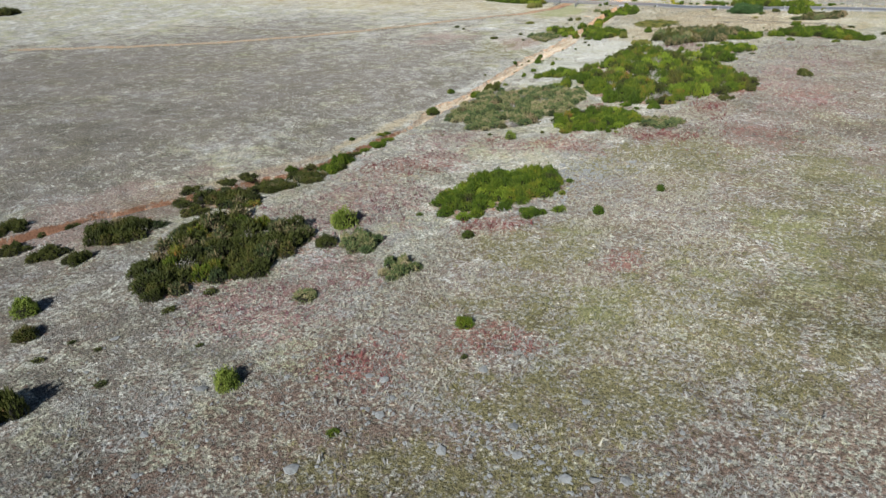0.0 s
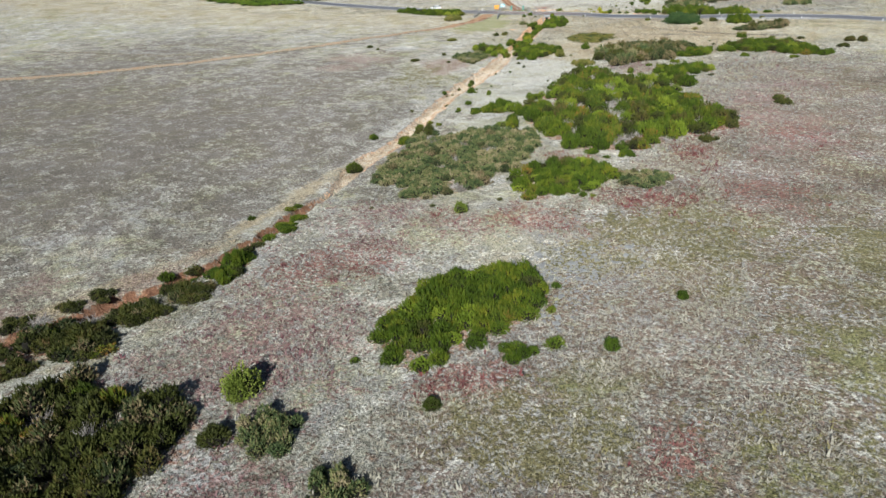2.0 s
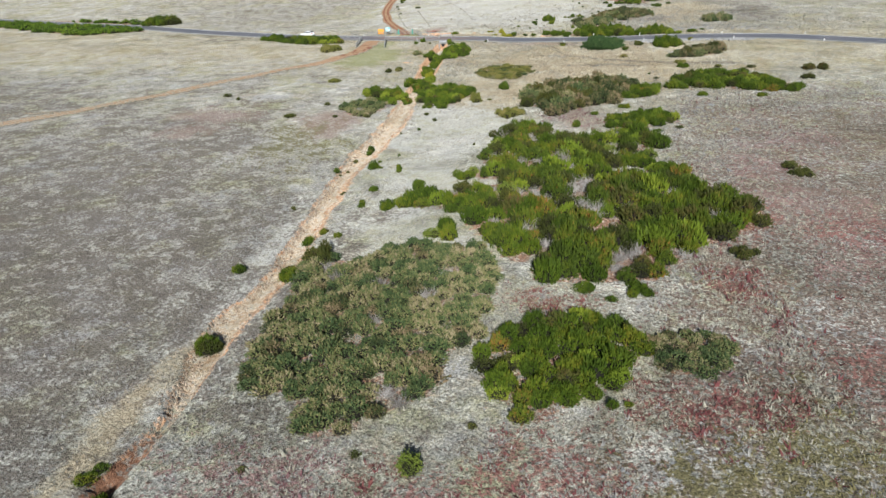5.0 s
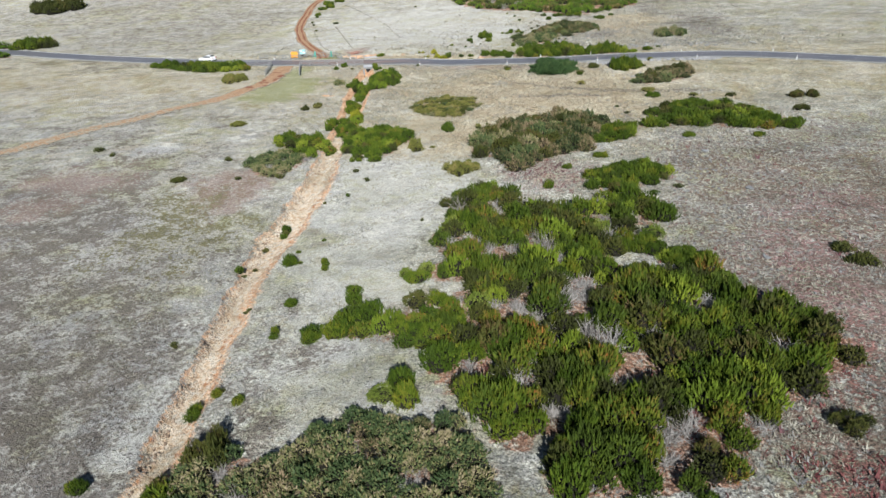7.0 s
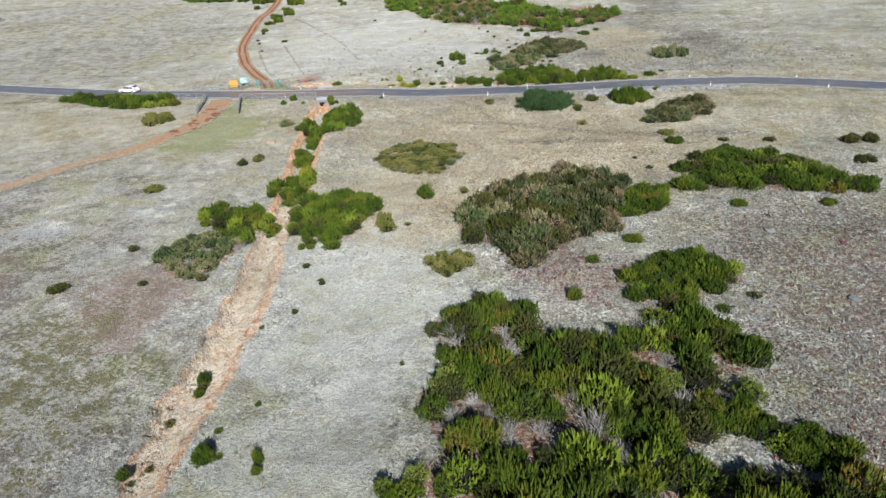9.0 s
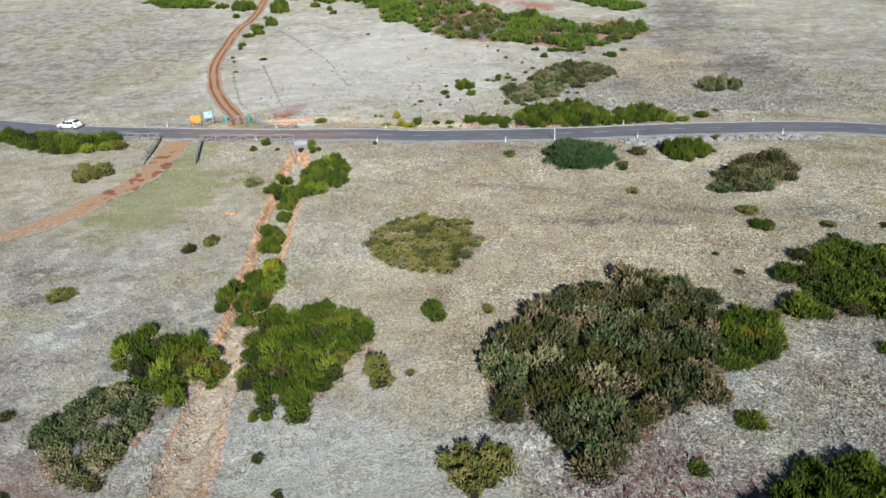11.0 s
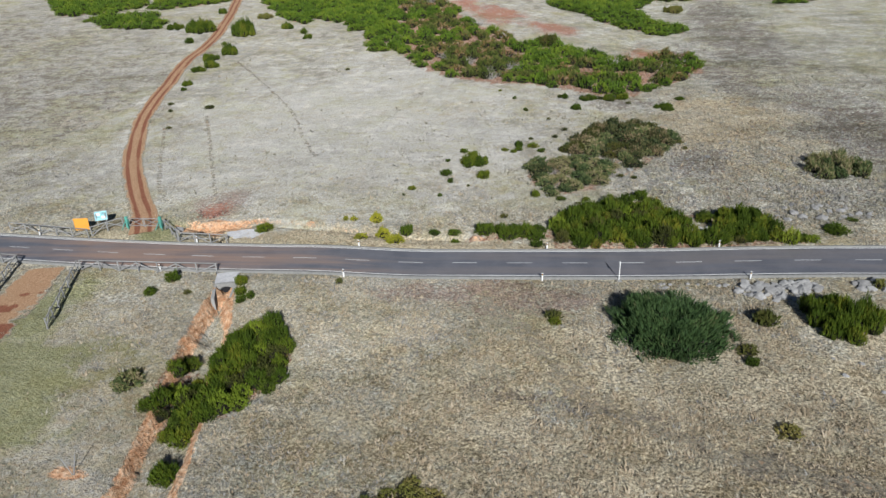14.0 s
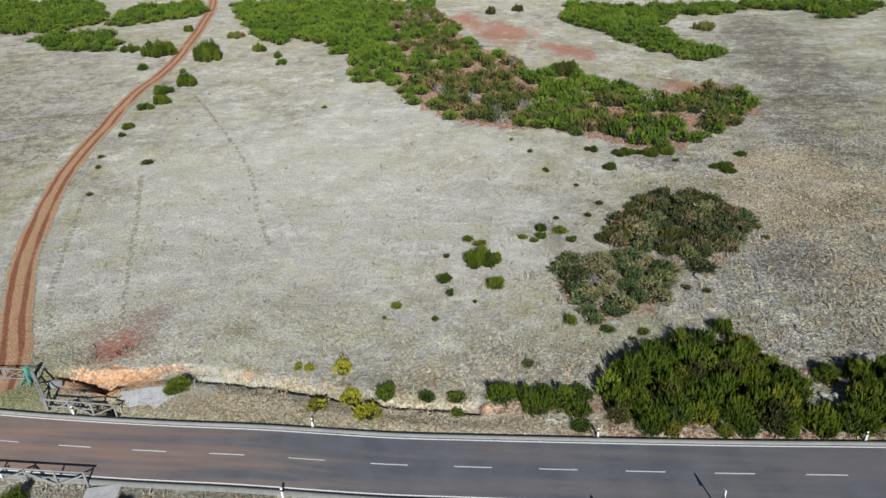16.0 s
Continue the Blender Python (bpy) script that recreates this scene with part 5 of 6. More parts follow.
bush("low", -57.7, 20.3, 0.58, 0.29)
bush("low", -26.2, 38.8, 0.31, 0.38)
bush("low", -54.4, 35.9, 0.78, 0.46)
bush("low", -55.1, 31.6, 0.75, 0.37)
bush("low", -86.1, 35.1, 0.55, 0.65)
bush("heath_dark", -76.6, 41.6, 2.31, 2.12)
bush("heath_dark", -77.7, 38.5, 2.52, 2.38)
bush("heath_dark", -86.2, 39.2, 1.14, 1.03)
bush("heath_dark", -80.2, 32.6, 2.31, 1.16)
bush("heath_dark", -74.9, 33.5, 1.63, 1.34)
bush("heath_dark", -91.3, 33.8, 2.44, 1.22)
bush("heath_dark", -85.1, 31.1, 1.97, 0.99)
bush("heath_dark", -325.3, 144.2, 6.04, 3.65)
bush("heath_dark", -70.3, 65.7, 2.46, 1.23)
bush("heath_dark", -72.8, 60.5, 2.67, 1.34)
bush("heath_dark", -73.7, 55.2, 2.63, 1.74)
bush("heath_dark", -82.8, 54.5, 1.72, 0.86)
bush("heath_dark", -75.0, 49.4, 2.00, 1.00)
bush("heath_dark", -79.2, 61.8, 1.60, 0.80)
bush("heath_dark", -80.4, 59.1, 1.46, 0.73)
bush("heath_green", -70.4, 72.5, 1.52, 2.12)
bush("heath_green", -69.5, 69.4, 1.75, 1.20)
bush("heath_green", -76.1, 67.4, 0.96, 0.90)
bush("heath_green", -73.4, 86.3, 0.99, 1.05)
bush("heath_green", -71.2, 81.8, 1.21, 0.60)
bush("heath_green", -72.4, 80.2, 1.20, 0.60)
bush("heath_green", -74.2, 69.6, 1.21, 0.61)
bush("heath_dark", -76.8, 104.4, 1.33, 1.22)
bush("heath_dark", -39.2, 59.1, 0.75, 0.79)
thicket("heath_dark", 1.5, 1.7, [(-81.5, 52.3), (-81.2, 55.6), (-77.2, 58.2), (-72.6, 58.2), (-70.0, 55.7), (-71.6, 53.3), (-75.0, 51.3), (-77.3, 49.6)])
thicket("heath_dark", 1.2, 1.5, [(-73.3, 64.6), (-72.7, 67.1), (-68.8, 67.7), (-67.8, 65.4), (-69.8, 63.5)])
thicket("heath_green", 1.2, 1.4, [(-70.7, 69.5), (-73.6, 74.0), (-73.3, 76.4), (-69.8, 74.3), (-68.7, 71.3), (-69.1, 69.1)])
thicket("heath_dark", 1.0, 1.4, [(-74.3, 59.1), (-74.2, 61.8), (-71.2, 62.7), (-69.6, 61.6), (-70.9, 58.9)])
thicket("heath_dark", 1.2, 1.6, [(-77.9, 53.9), (-78.3, 57.1), (-73.4, 58.0), (-68.9, 54.5), (-72.0, 52.0)])
thicket("heath_dark", 1.2, 1.7, [(-82.8, 38.5), (-82.9, 41.2), (-79.5, 46.2), (-74.1, 43.0), (-74.1, 38.7), (-76.0, 37.0)])
bush("heath_dark", -75.0, 70.1, 1.14, 0.63)
bush("heath_dark", -71.7, 77.0, 0.92, 0.46)
bush("heath_dark", -71.6, 75.3, 0.81, 0.83)
bush("heath_dark", -72.6, 74.3, 0.96, 1.08)
bush("heath_green", -71.6, 79.0, 0.78, 0.48)
bush("heath_green", -72.4, 83.1, 1.55, 0.78)
bush("heath_green", -72.0, 85.6, 0.95, 0.48)
bush("heath_green", -73.7, 80.7, 0.54, 0.50)
bush("heath_green", -75.4, 87.6, 0.90, 0.45)
bush("heath_green", -75.1, 88.7, 0.71, 0.35)
thicket("gorse", 1.0, 1.5, [(-72.3, 102.2), (-73.2, 106.7), (-73.2, 111.8), (-75.0, 117.9), (-75.1, 124.6), (-71.2, 121.5), (-67.8, 122.8), (-65.4, 126.6), (-60.7, 126.7), (-56.2, 126.5), (-53.7, 121.6), (-53.6, 115.3), (-52.7, 109.9), (-54.7, 106.9), (-54.2, 102.1), (-55.6, 99.6), (-58.1, 97.5), (-60.2, 94.5), (-62.7, 94.9), (-64.9, 98.5), (-68.6, 99.0)])
thicket("heath_green", 1.2, 1.5, [(-52.3, 107.1), (-51.2, 111.4), (-48.3, 114.2), (-43.5, 114.6), (-40.5, 113.8), (-39.3, 110.3), (-40.8, 105.4), (-43.5, 102.7), (-45.9, 99.7), (-47.7, 99.7), (-48.5, 101.5), (-50.5, 102.0)])
thicket("gorse", 0.7, 1.2, [(-39.2, 110.5), (-37.6, 113.5), (-34.9, 114.0), (-32.6, 112.4), (-32.3, 109.6), (-34.0, 108.0), (-36.9, 107.1), (-38.6, 108.4)])
bush("round", -53.6, 93.2, 1.04, 1.56)
bush("heath_green", -41.2, 102.4, 0.51, 0.76)
bush("heath_green", -40.1, 102.9, 0.40, 0.39)
bush("heath_green", -77.1, 104.6, 1.35, 1.23)
bush("heath_green", -82.1, 117.6, 0.58, 0.82)
bush("heath_green", -78.2, 83.3, 0.58, 0.56)
bush("heath_green", -77.7, 125.8, 0.76, 0.80)
bush("heath_green", -74.8, 127.4, 0.46, 0.62)
bush("heath_green", -76.2, 142.5, 0.70, 0.65)
bush("heath_green", -83.6, 158.5, 0.50, 0.67)
bush("heath_green", -75.6, 117.5, 1.26, 1.17)
bush("heath_green", -69.9, 143.0, 0.85, 1.12)
bush("heath_green", -72.1, 136.6, 0.98, 0.60)
bush("heath_green", -61.3, 128.2, 1.17, 1.67)
bush("heath_green", -45.3, 119.6, 1.13, 0.57)
bush("heath_green", -42.6, 118.0, 0.61, 0.43)
bush("heath_green", -40.1, 120.1, 1.54, 0.94)
bush("heath_green", -75.6, 136.7, 0.50, 0.50)
bush("heath_green", -75.2, 149.6, 0.46, 0.61)
bush("low", -50.6, 98.2, 0.40, 0.38)
bush("low", -57.7, 93.6, 0.49, 0.25)
bush("low", -23.1, 155.8, 1.21, 0.72)
bush("low", -64.8, 90.6, 0.39, 0.20)
thicket("heath_mix", 1.9, 1.75, [(-65.4, 168.4), (-63.1, 171.8), (-58.0, 172.5), (-56.8, 167.4), (-53.2, 164.6), (-49.9, 164.7), (-46.6, 168.7), (-42.6, 168.7), (-39.0, 165.3), (-39.6, 161.9), (-43.6, 161.1), (-44.3, 158.9), (-40.2, 159.0), (-40.1, 156.8), (-43.9, 154.9), (-46.8, 152.3), (-49.6, 148.9), (-52.2, 147.4), (-55.6, 148.2), (-58.8, 146.9), (-62.7, 147.0), (-64.6, 149.0), (-62.4, 151.7), (-65.5, 157.7), (-63.4, 160.7)])
thicket("heath_mix", 2.0, 1.8, [(-59.9, 148.9), (-55.8, 150.5), (-50.2, 152.2), (-45.7, 152.0), (-42.1, 149.7), (-39.4, 150.6), (-34.8, 149.9), (-34.9, 146.6), (-31.6, 144.3), (-27.9, 141.3), (-27.4, 138.1), (-28.3, 135.8), (-31.8, 132.8), (-34.4, 130.1), (-36.3, 127.7), (-38.3, 122.9), (-41.8, 121.6), (-45.9, 120.8), (-50.7, 120.7), (-50.6, 125.8), (-49.9, 128.8), (-52.0, 123.9), (-54.0, 124.8), (-55.6, 127.5), (-58.1, 129.9), (-60.8, 132.5), (-60.9, 135.4), (-60.1, 141.7)])
thicket("heath_green", 1.4, 1.6, [(-70.6, 137.3), (-71.3, 139.9), (-68.6, 141.3), (-64.6, 138.3), (-64.5, 142.1), (-62.6, 143.7), (-60.2, 142.3), (-59.1, 137.1), (-61.0, 135.8), (-64.0, 135.8), (-67.3, 136.7)])
thicket("heath_green", 1.2, 1.5, [(-48.2, 176.4), (-45.1, 179.4), (-40.9, 182.2), (-37.4, 179.1), (-36.7, 176.0), (-39.5, 173.7), (-43.4, 170.7), (-46.9, 171.4)])
thicket("heath_green", 1.4, 1.6, [(-47.3, 165.8), (-44.2, 168.8), (-40.5, 166.8), (-39.0, 164.6), (-40.1, 162.8), (-42.5, 164.1), (-46.3, 163.9)])
thicket("heath_green", 1.2, 1.5, [(-41.0, 152.6), (-39.6, 154.1), (-37.6, 155.0), (-36.2, 153.3), (-36.7, 151.9), (-39.7, 151.5)])
bush("round", -46.6, 159.7, 1.35, 1.68)
bush("round", -35.6, 147.9, 1.60, 1.63)
bush("round", -63.2, 129.0, 1.45, 0.72)
bush("heath_green", -70.6, 145.0, 1.00, 0.78)
bush("heath_green", -76.2, 142.5, 0.71, 0.61)
bush("heath_green", -75.8, 137.5, 0.51, 0.70)
bush("heath_green", -62.2, 130.4, 1.13, 1.66)
bush("heath_green", -72.2, 137.4, 1.25, 0.93)
bush("heath_green", -79.5, 150.6, 0.91, 0.78)
bush("heath_green", -75.4, 150.6, 0.42, 0.41)
bush("heath_green", -77.9, 126.6, 0.70, 0.74)
bush("heath_green", -77.0, 128.4, 0.49, 0.74)
bush("heath_green", -81.6, 117.6, 0.65, 0.97)
bush("heath_green", -64.6, 147.4, 1.45, 0.93)
bush("heath_green", -74.8, 127.9, 0.53, 0.46)
bush("heath_dark", -30.4, 128.7, 1.49, 0.98)
bush("heath_dark", -75.9, 118.1, 1.33, 1.09)
bush("heath_dark", -73.9, 121.5, 1.75, 2.63)
bush("low", -84.2, 134.5, 0.45, 0.23)
bush("low", -80.4, 141.2, 0.33, 0.26)
bush("low", -22.3, 153.4, 1.50, 0.95)
bush("low", -83.7, 159.5, 0.54, 0.61)
bush("low", -104.4, 172.1, 0.95, 0.61)
bush("low", -124.9, 183.6, 0.91, 0.65)
bush("low", -121.3, 181.6, 0.53, 0.57)
bush("heath_green", -42.4, 155.9, 2.51, 1.67)
bush("heath_green", -38.3, 152.3, 2.19, 1.09)
bush("heath_green", -52.8, 172.5, 0.73, 1.09)
bush("heath_green", -40.0, 170.5, 0.83, 0.42)
bush("heath_green", -83.9, 160.2, 0.66, 0.93)
bush("heath_green", -79.5, 150.7, 0.87, 1.30)
bush("heath_green", -75.7, 151.0, 0.43, 0.65)
bush("heath_green", -79.7, 153.6, 0.38, 0.34)
bush("heath_green", -84.6, 148.7, 0.54, 0.74)
bush("heath_green", -79.2, 170.4, 0.32, 0.48)
bush("heath_green", -77.8, 156.8, 0.26, 0.40)
bush("heath_green", -78.5, 150.9, 0.40, 0.21)
bush("round", -66.0, 148.2, 0.79, 1.19)
bush("low", -67.2, 161.8, 0.23, 0.35)
bush("low", -36.8, 173.1, 0.76, 0.38)
bush("low", -96.6, 174.2, 0.58, 0.41)
bush("low", -91.2, 176.2, 0.88, 0.44)
bush("low", -80.9, 179.7, 0.54, 0.46)
bush("low", -78.5, 176.7, 0.35, 0.29)
bush("low", -82.0, 184.8, 0.77, 0.84)
thicket("gorse_dark", 2.0, 1.9, [(-65.5, 186.8), (-64.5, 193.7), (-62.1, 198.8), (-58.6, 203.6), (-52.6, 206.3), (-46.8, 205.0), (-45.3, 201.4), (-46.1, 190.7), (-47.7, 187.8), (-51.5, 185.0), (-54.6, 181.2), (-57.5, 178.8), (-58.9, 180.6), (-61.2, 183.8)])
thicket("heath_green", 1.4, 1.7, [(-45.3, 201.4), (-41.2, 198.7), (-40.6, 193.7), (-46.1, 190.9)])
thicket("heath_green", 1.3, 2.0, [(-39.1, 207.6), (-30.6, 213.5), (-24.8, 212.5), (-20.3, 208.3), (-16.1, 201.3), (-16.3, 197.4), (-19.8, 198.4), (-26.3, 197.6), (-32.3, 199.6), (-39.1, 198.9), (-41.0, 200.2), (-36.2, 203.8)])
thicket("low_gorse", 0.5, 1.0, [(-80.4, 213.5), (-79.4, 219.4), (-75.3, 222.3), (-69.6, 219.7), (-67.2, 215.3), (-68.4, 209.5), (-70.5, 206.9), (-76.5, 208.5)])
thicket("heath_green", 1.3, 1.6, [(-98.9, 191.7), (-97.4, 194.2), (-89.5, 193.2), (-88.1, 189.0), (-89.6, 183.8), (-94.5, 187.4)])
thicket("gorse", 0.9, 1.4, [(-98.5, 179.9), (-98.0, 184.4), (-95.1, 187.3), (-89.6, 183.8), (-90.6, 178.2), (-93.1, 175.5), (-95.7, 177.0)])
thicket("heath_green", 1.2, 1.5, [(-86.7, 192.5), (-86.7, 198.3), (-82.4, 199.6), (-76.6, 197.5), (-75.1, 193.8), (-77.6, 192.0), (-77.4, 188.1), (-79.0, 183.9), (-81.8, 186.6), (-85.3, 187.9)])
thicket("heath_green", 1.4, 2.0, [(-156.8, 252.1), (-158.2, 260.4), (-152.5, 262.4), (-140.9, 258.6), (-129.3, 250.8), (-128.6, 244.5), (-137.4, 242.9), (-146.1, 247.3)])
bush("low_gorse", -65.1, 179.3, 2.85, 1.42)
bush("low_gorse", -73.7, 188.7, 1.05, 1.31)
bush("low_gorse", -125.0, 232.6, 3.43, 1.72)
bush("low_gorse", -108.3, 199.6, 1.38, 0.69)
bush("heath_green", -70.3, 198.3, 1.01, 1.07)
bush("heath_green", -46.1, 185.0, 1.20, 0.60)
bush("heath_green", -50.7, 180.0, 0.91, 0.48)
bush("heath_green", -33.0, 194.4, 0.98, 0.77)
bush("heath_green", -23.3, 194.3, 0.77, 0.59)
bush("heath_dark", -104.7, 172.2, 1.14, 0.57)
bush("heath_dark", -99.7, 210.3, 0.67, 1.00)
bush("heath_dark", -9.9, 217.1, 1.18, 1.24)
bush("heath_dark", -12.5, 217.0, 1.42, 1.13)
bush("heath_dark", -29.8, 215.2, 0.64, 0.60)
bush("heath_dark", -23.0, 218.3, 1.06, 0.61)
bush("heath_dark", -13.8, 208.8, 1.47, 0.94)
bush("low", -98.3, 212.7, 1.03, 0.87)
bush("low", -101.8, 181.9, 0.64, 0.65)
bush("heath_green", -70.8, 199.2, 1.08, 1.46)
bush("heath_green", -82.7, 185.9, 0.71, 0.84)
bush("heath_green", -81.7, 184.0, 0.53, 0.56)
bush("heath_green", -82.7, 183.8, 0.45, 0.68)
bush("heath_dark", -100.0, 210.0, 0.75, 0.84)
bush("heath_dark", -100.1, 231.0, 1.30, 0.72)
thicket("heath_green", 1.5, 1.3, [(-93.5, 232.4), (-93.7, 237.7), (-91.5, 240.7), (-89.0, 239.3), (-87.3, 234.6), (-87.9, 231.5), (-89.3, 229.6), (-90.7, 227.1), (-92.2, 228.0)])
thicket("heath_green", 1.6, 1.3, [(-97.6, 230.2), (-98.0, 234.4), (-96.6, 235.2), (-93.7, 231.5), (-91.8, 228.2), (-92.3, 225.7), (-94.3, 225.4), (-96.3, 227.4)])
bush("heath_green", -92.9, 222.2, 1.21, 1.15)
bush("heath_green", -96.6, 247.4, 0.59, 0.88)
bush("heath_green", -95.3, 243.8, 0.57, 0.64)
bush("heath_green", -89.7, 202.7, 1.87, 1.01)
bush("heath_green", -89.0, 198.2, 1.13, 0.68)
bush("heath_green", -91.6, 208.3, 0.91, 0.45)
bush("heath_green", -90.9, 210.4, 0.66, 0.52)
bush("heath_green", -93.3, 217.5, 1.34, 1.09)
bush("heath_green", -92.3, 213.6, 1.08, 1.62)
bush("heath_green", -91.7, 200.8, 1.00, 1.50)
bush("heath_green", -91.4, 198.7, 0.69, 1.04)
thicket("heath_green", 1.3, 1.2, [(-91.8, 203.5), (-91.8, 207.4), (-89.2, 208.5), (-87.9, 206.5), (-87.5, 202.3), (-87.4, 199.1), (-89.9, 198.3), (-91.8, 200.7)])
thicket("heath_green", 1.2, 1.1, [(-93.7, 215.3), (-93.9, 218.7), (-92.0, 218.6), (-90.6, 214.0), (-91.5, 212.3)])
bush("yellow", -89.0, 206.8, 1.14, 1.71)
bush("yellow", -89.4, 201.4, 0.81, 0.44)
bush("low_gorse", -108.5, 199.1, 1.41, 0.71)
bush("low_gorse", -98.3, 212.2, 1.00, 0.65)
bush("low_gorse", -74.3, 190.2, 1.15, 1.73)
bush("low_gorse", -71.5, 190.0, 0.57, 0.29)
bush("low_gorse", -65.6, 199.4, 0.56, 0.84)
bush("broom", -55.1, 240.5, 5.05, 2.8)
bush("heath_green", -40.3, 242.7, 3.68, 2.49)
bush("low_gorse", -49.2, 227.8, 0.95, 0.75)
bush("low", -41.4, 207.2, 0.60, 0.45)
bush("heath_green", -42.9, 211.1, 0.42, 0.29)
bush("heath_green", -65.0, 241.3, 0.69, 0.49)
bush("heath_green", -49.5, 236.0, 0.64, 0.61)
bush("low_gorse", -36.9, 222.2, 1.38, 0.69)
bush("low_gorse", -29.4, 218.4, 0.91, 0.56)
bush("low_gorse", -34.6, 248.9, 0.87, 0.82)
thicket("gorse_dark", 1.3, 1.8, [(-39.3, 229.2), (-36.4, 235.8), (-32.3, 240.9), (-28.0, 241.5), (-26.6, 237.6), (-28.9, 231.7), (-32.1, 228.6), (-36.7, 227.3)])
bush("heath_green", -104.2, 247.7, 0.83, 1.10)
bush("heath_green", -105.2, 244.8, 0.68, 0.85)
bush("heath_green", -96.5, 247.2, 0.69, 1.01)
bush("heath_green", -94.6, 244.5, 0.55, 0.62)
bush("heath_green", -95.9, 245.2, 0.67, 0.68)
bush("gorse", -100.0, 230.6, 1.33, 1.10)
bush("low", -86.5, 248.1, 0.44, 0.58)
bush("low", -101.4, 245.1, 0.49, 0.38)
bush("low", -65.1, 242.1, 0.84, 0.81)
bush("low", -46.7, 242.3, 1.19, 1.16)
bush("low", -36.4, 243.5, 0.76, 0.45)
bush("low", -49.4, 237.6, 0.92, 0.70)
thicket("heath_green", 1.9, 1.6, [(-64.8, 262.6), (-62.7, 264.9), (-60.4, 267.2), (-57.2, 269.6), (-53.4, 270.6), (-51.5, 269.2), (-51.0, 266.1), (-48.8, 265.0), (-49.7, 262.2), (-50.1, 260.2), (-47.5, 260.0), (-44.8, 260.1), (-45.8, 257.8), (-52.2, 257.2), (-59.9, 257.0), (-64.4, 256.9), (-64.9, 259.5)])
thicket("heath_green", 1.3, 1.3, [(-51.0, 266.2), (-47.9, 265.7), (-44.2, 265.4), (-43.1, 264.3), (-43.7, 262.8), (-45.0, 263.3), (-45.9, 264.2), (-48.8, 264.3)])
thicket("heath_green", 1.2, 1.5, [(-74.7, 259.9), (-71.7, 261.8), (-64.9, 262.0), (-64.7, 259.5), (-70.6, 259.2)])
thicket("heath_green", 1.3, 1.3, [(-51.5, 257.6), (-51.0, 260.0), (-46.0, 260.8), (-41.0, 260.2), (-37.0, 258.9), (-37.0, 257.9), (-44.0, 257.8)])
thicket("gorse_dark", 1.4, 2.0, [(-61.8, 285.4), (-61.9, 290.1), (-59.3, 297.1), (-55.6, 299.7), (-50.1, 300.3), (-45.8, 298.6), (-45.3, 293.3), (-48.1, 287.0), (-53.1, 279.7), (-54.4, 278.6), (-55.2, 284.3)])
thicket("gorse", 1.1, 1.8, [(-67.8, 281.3), (-66.0, 283.6), (-60.7, 284.2), (-56.1, 284.1), (-55.6, 279.4), (-57.6, 275.2), (-59.5, 273.1), (-64.1, 272.0), (-67.0, 274.9), (-67.7, 277.4)])
bush("heath_green", -75.1, 281.9, 1.97, 1.94)
bush("heath_green", -78.8, 278.4, 0.85, 0.81)
bush("heath_green", -73.6, 277.5, 0.99, 1.06)
bush("heath_green", -82.9, 273.6, 0.64, 0.47)
bush("heath_green", -78.0, 275.9, 0.44, 0.66)
bush("heath_green", -79.0, 271.8, 0.36, 0.45)
bush("heath_green", -77.2, 287.4, 0.63, 0.59)
bush("heath_green", -79.1, 283.1, 0.42, 0.40)
bush("heath_green", -71.1, 288.2, 0.63, 0.43)
bush("heath_green", -69.8, 287.3, 0.56, 0.48)
bush("heath_green", -69.0, 290.1, 0.70, 0.88)
bush("heath_green", -69.0, 288.2, 0.63, 0.75)
bush("heath_green", -66.9, 289.8, 1.01, 0.51)
bush("heath_green", -65.7, 287.5, 0.68, 0.53)
bush("heath_green", -75.7, 286.3, 0.87, 0.43)
bush("heath_green", -59.4, 309.4, 0.92, 1.07)
bush("heath_green", -56.9, 314.7, 1.60, 0.97)
bush("heath_green", -53.4, 314.6, 1.12, 1.05)
bush("heath_green", -50.9, 315.4, 1.44, 0.88)
bush("heath_green", -61.1, 316.2, 0.65, 0.98)
bush("heath_green", -44.5, 309.4, 1.87, 0.93)
bush("heath_green", -41.0, 314.8, 0.95, 0.59)
bush("heath_green", -68.2, 308.5, 0.46, 0.45)
bush("heath_green", -70.3, 315.6, 0.41, 0.53)
bush("heath_green", -73.1, 320.8, 0.34, 0.41)
bush("heath_green", -66.6, 271.7, 0.61, 0.91)
bush("heath_green", -66.5, 257.9, 0.86, 0.46)
bush("heath_green", -98.5, 260.1, 1.22, 0.75)
bush("heath_green", -81.6, 260.8, 0.93, 1.07)
bush("heath_green", -76.0, 260.6, 0.87, 0.50)
bush("heath_green", -78.3, 260.6, 0.79, 0.39)
bush("heath_green", -60.3, 270.3, 0.49, 0.53)
bush("heath_green", -63.4, 270.6, 0.74, 0.37)
bush("yellow", -85.7, 263.3, 0.79, 1.18)
bush("yellow", -84.3, 260.2, 0.88, 1.13)
bush("yellow", -86.7, 258.7, 0.95, 0.48)
bush("yellow", -82.6, 258.3, 1.18, 0.70)
bush("yellow", -88.5, 263.2, 0.47, 0.62)
bush("yellow", -89.5, 263.3, 0.38, 0.56)
bush("low", -70.4, 265.2, 0.56, 0.48)
bush("low", -83.7, 271.5, 0.26, 0.39)
bush("low", -106.6, 336.7, 0.60, 0.43)
bush("low", -129.8, 299.8, 0.54, 0.43)
bush("low", -127.3, 311.4, 1.10, 0.55)
bush("low", -136.0, 313.6, 0.61, 0.51)
bush("low", -134.1, 309.4, 0.42, 0.56)
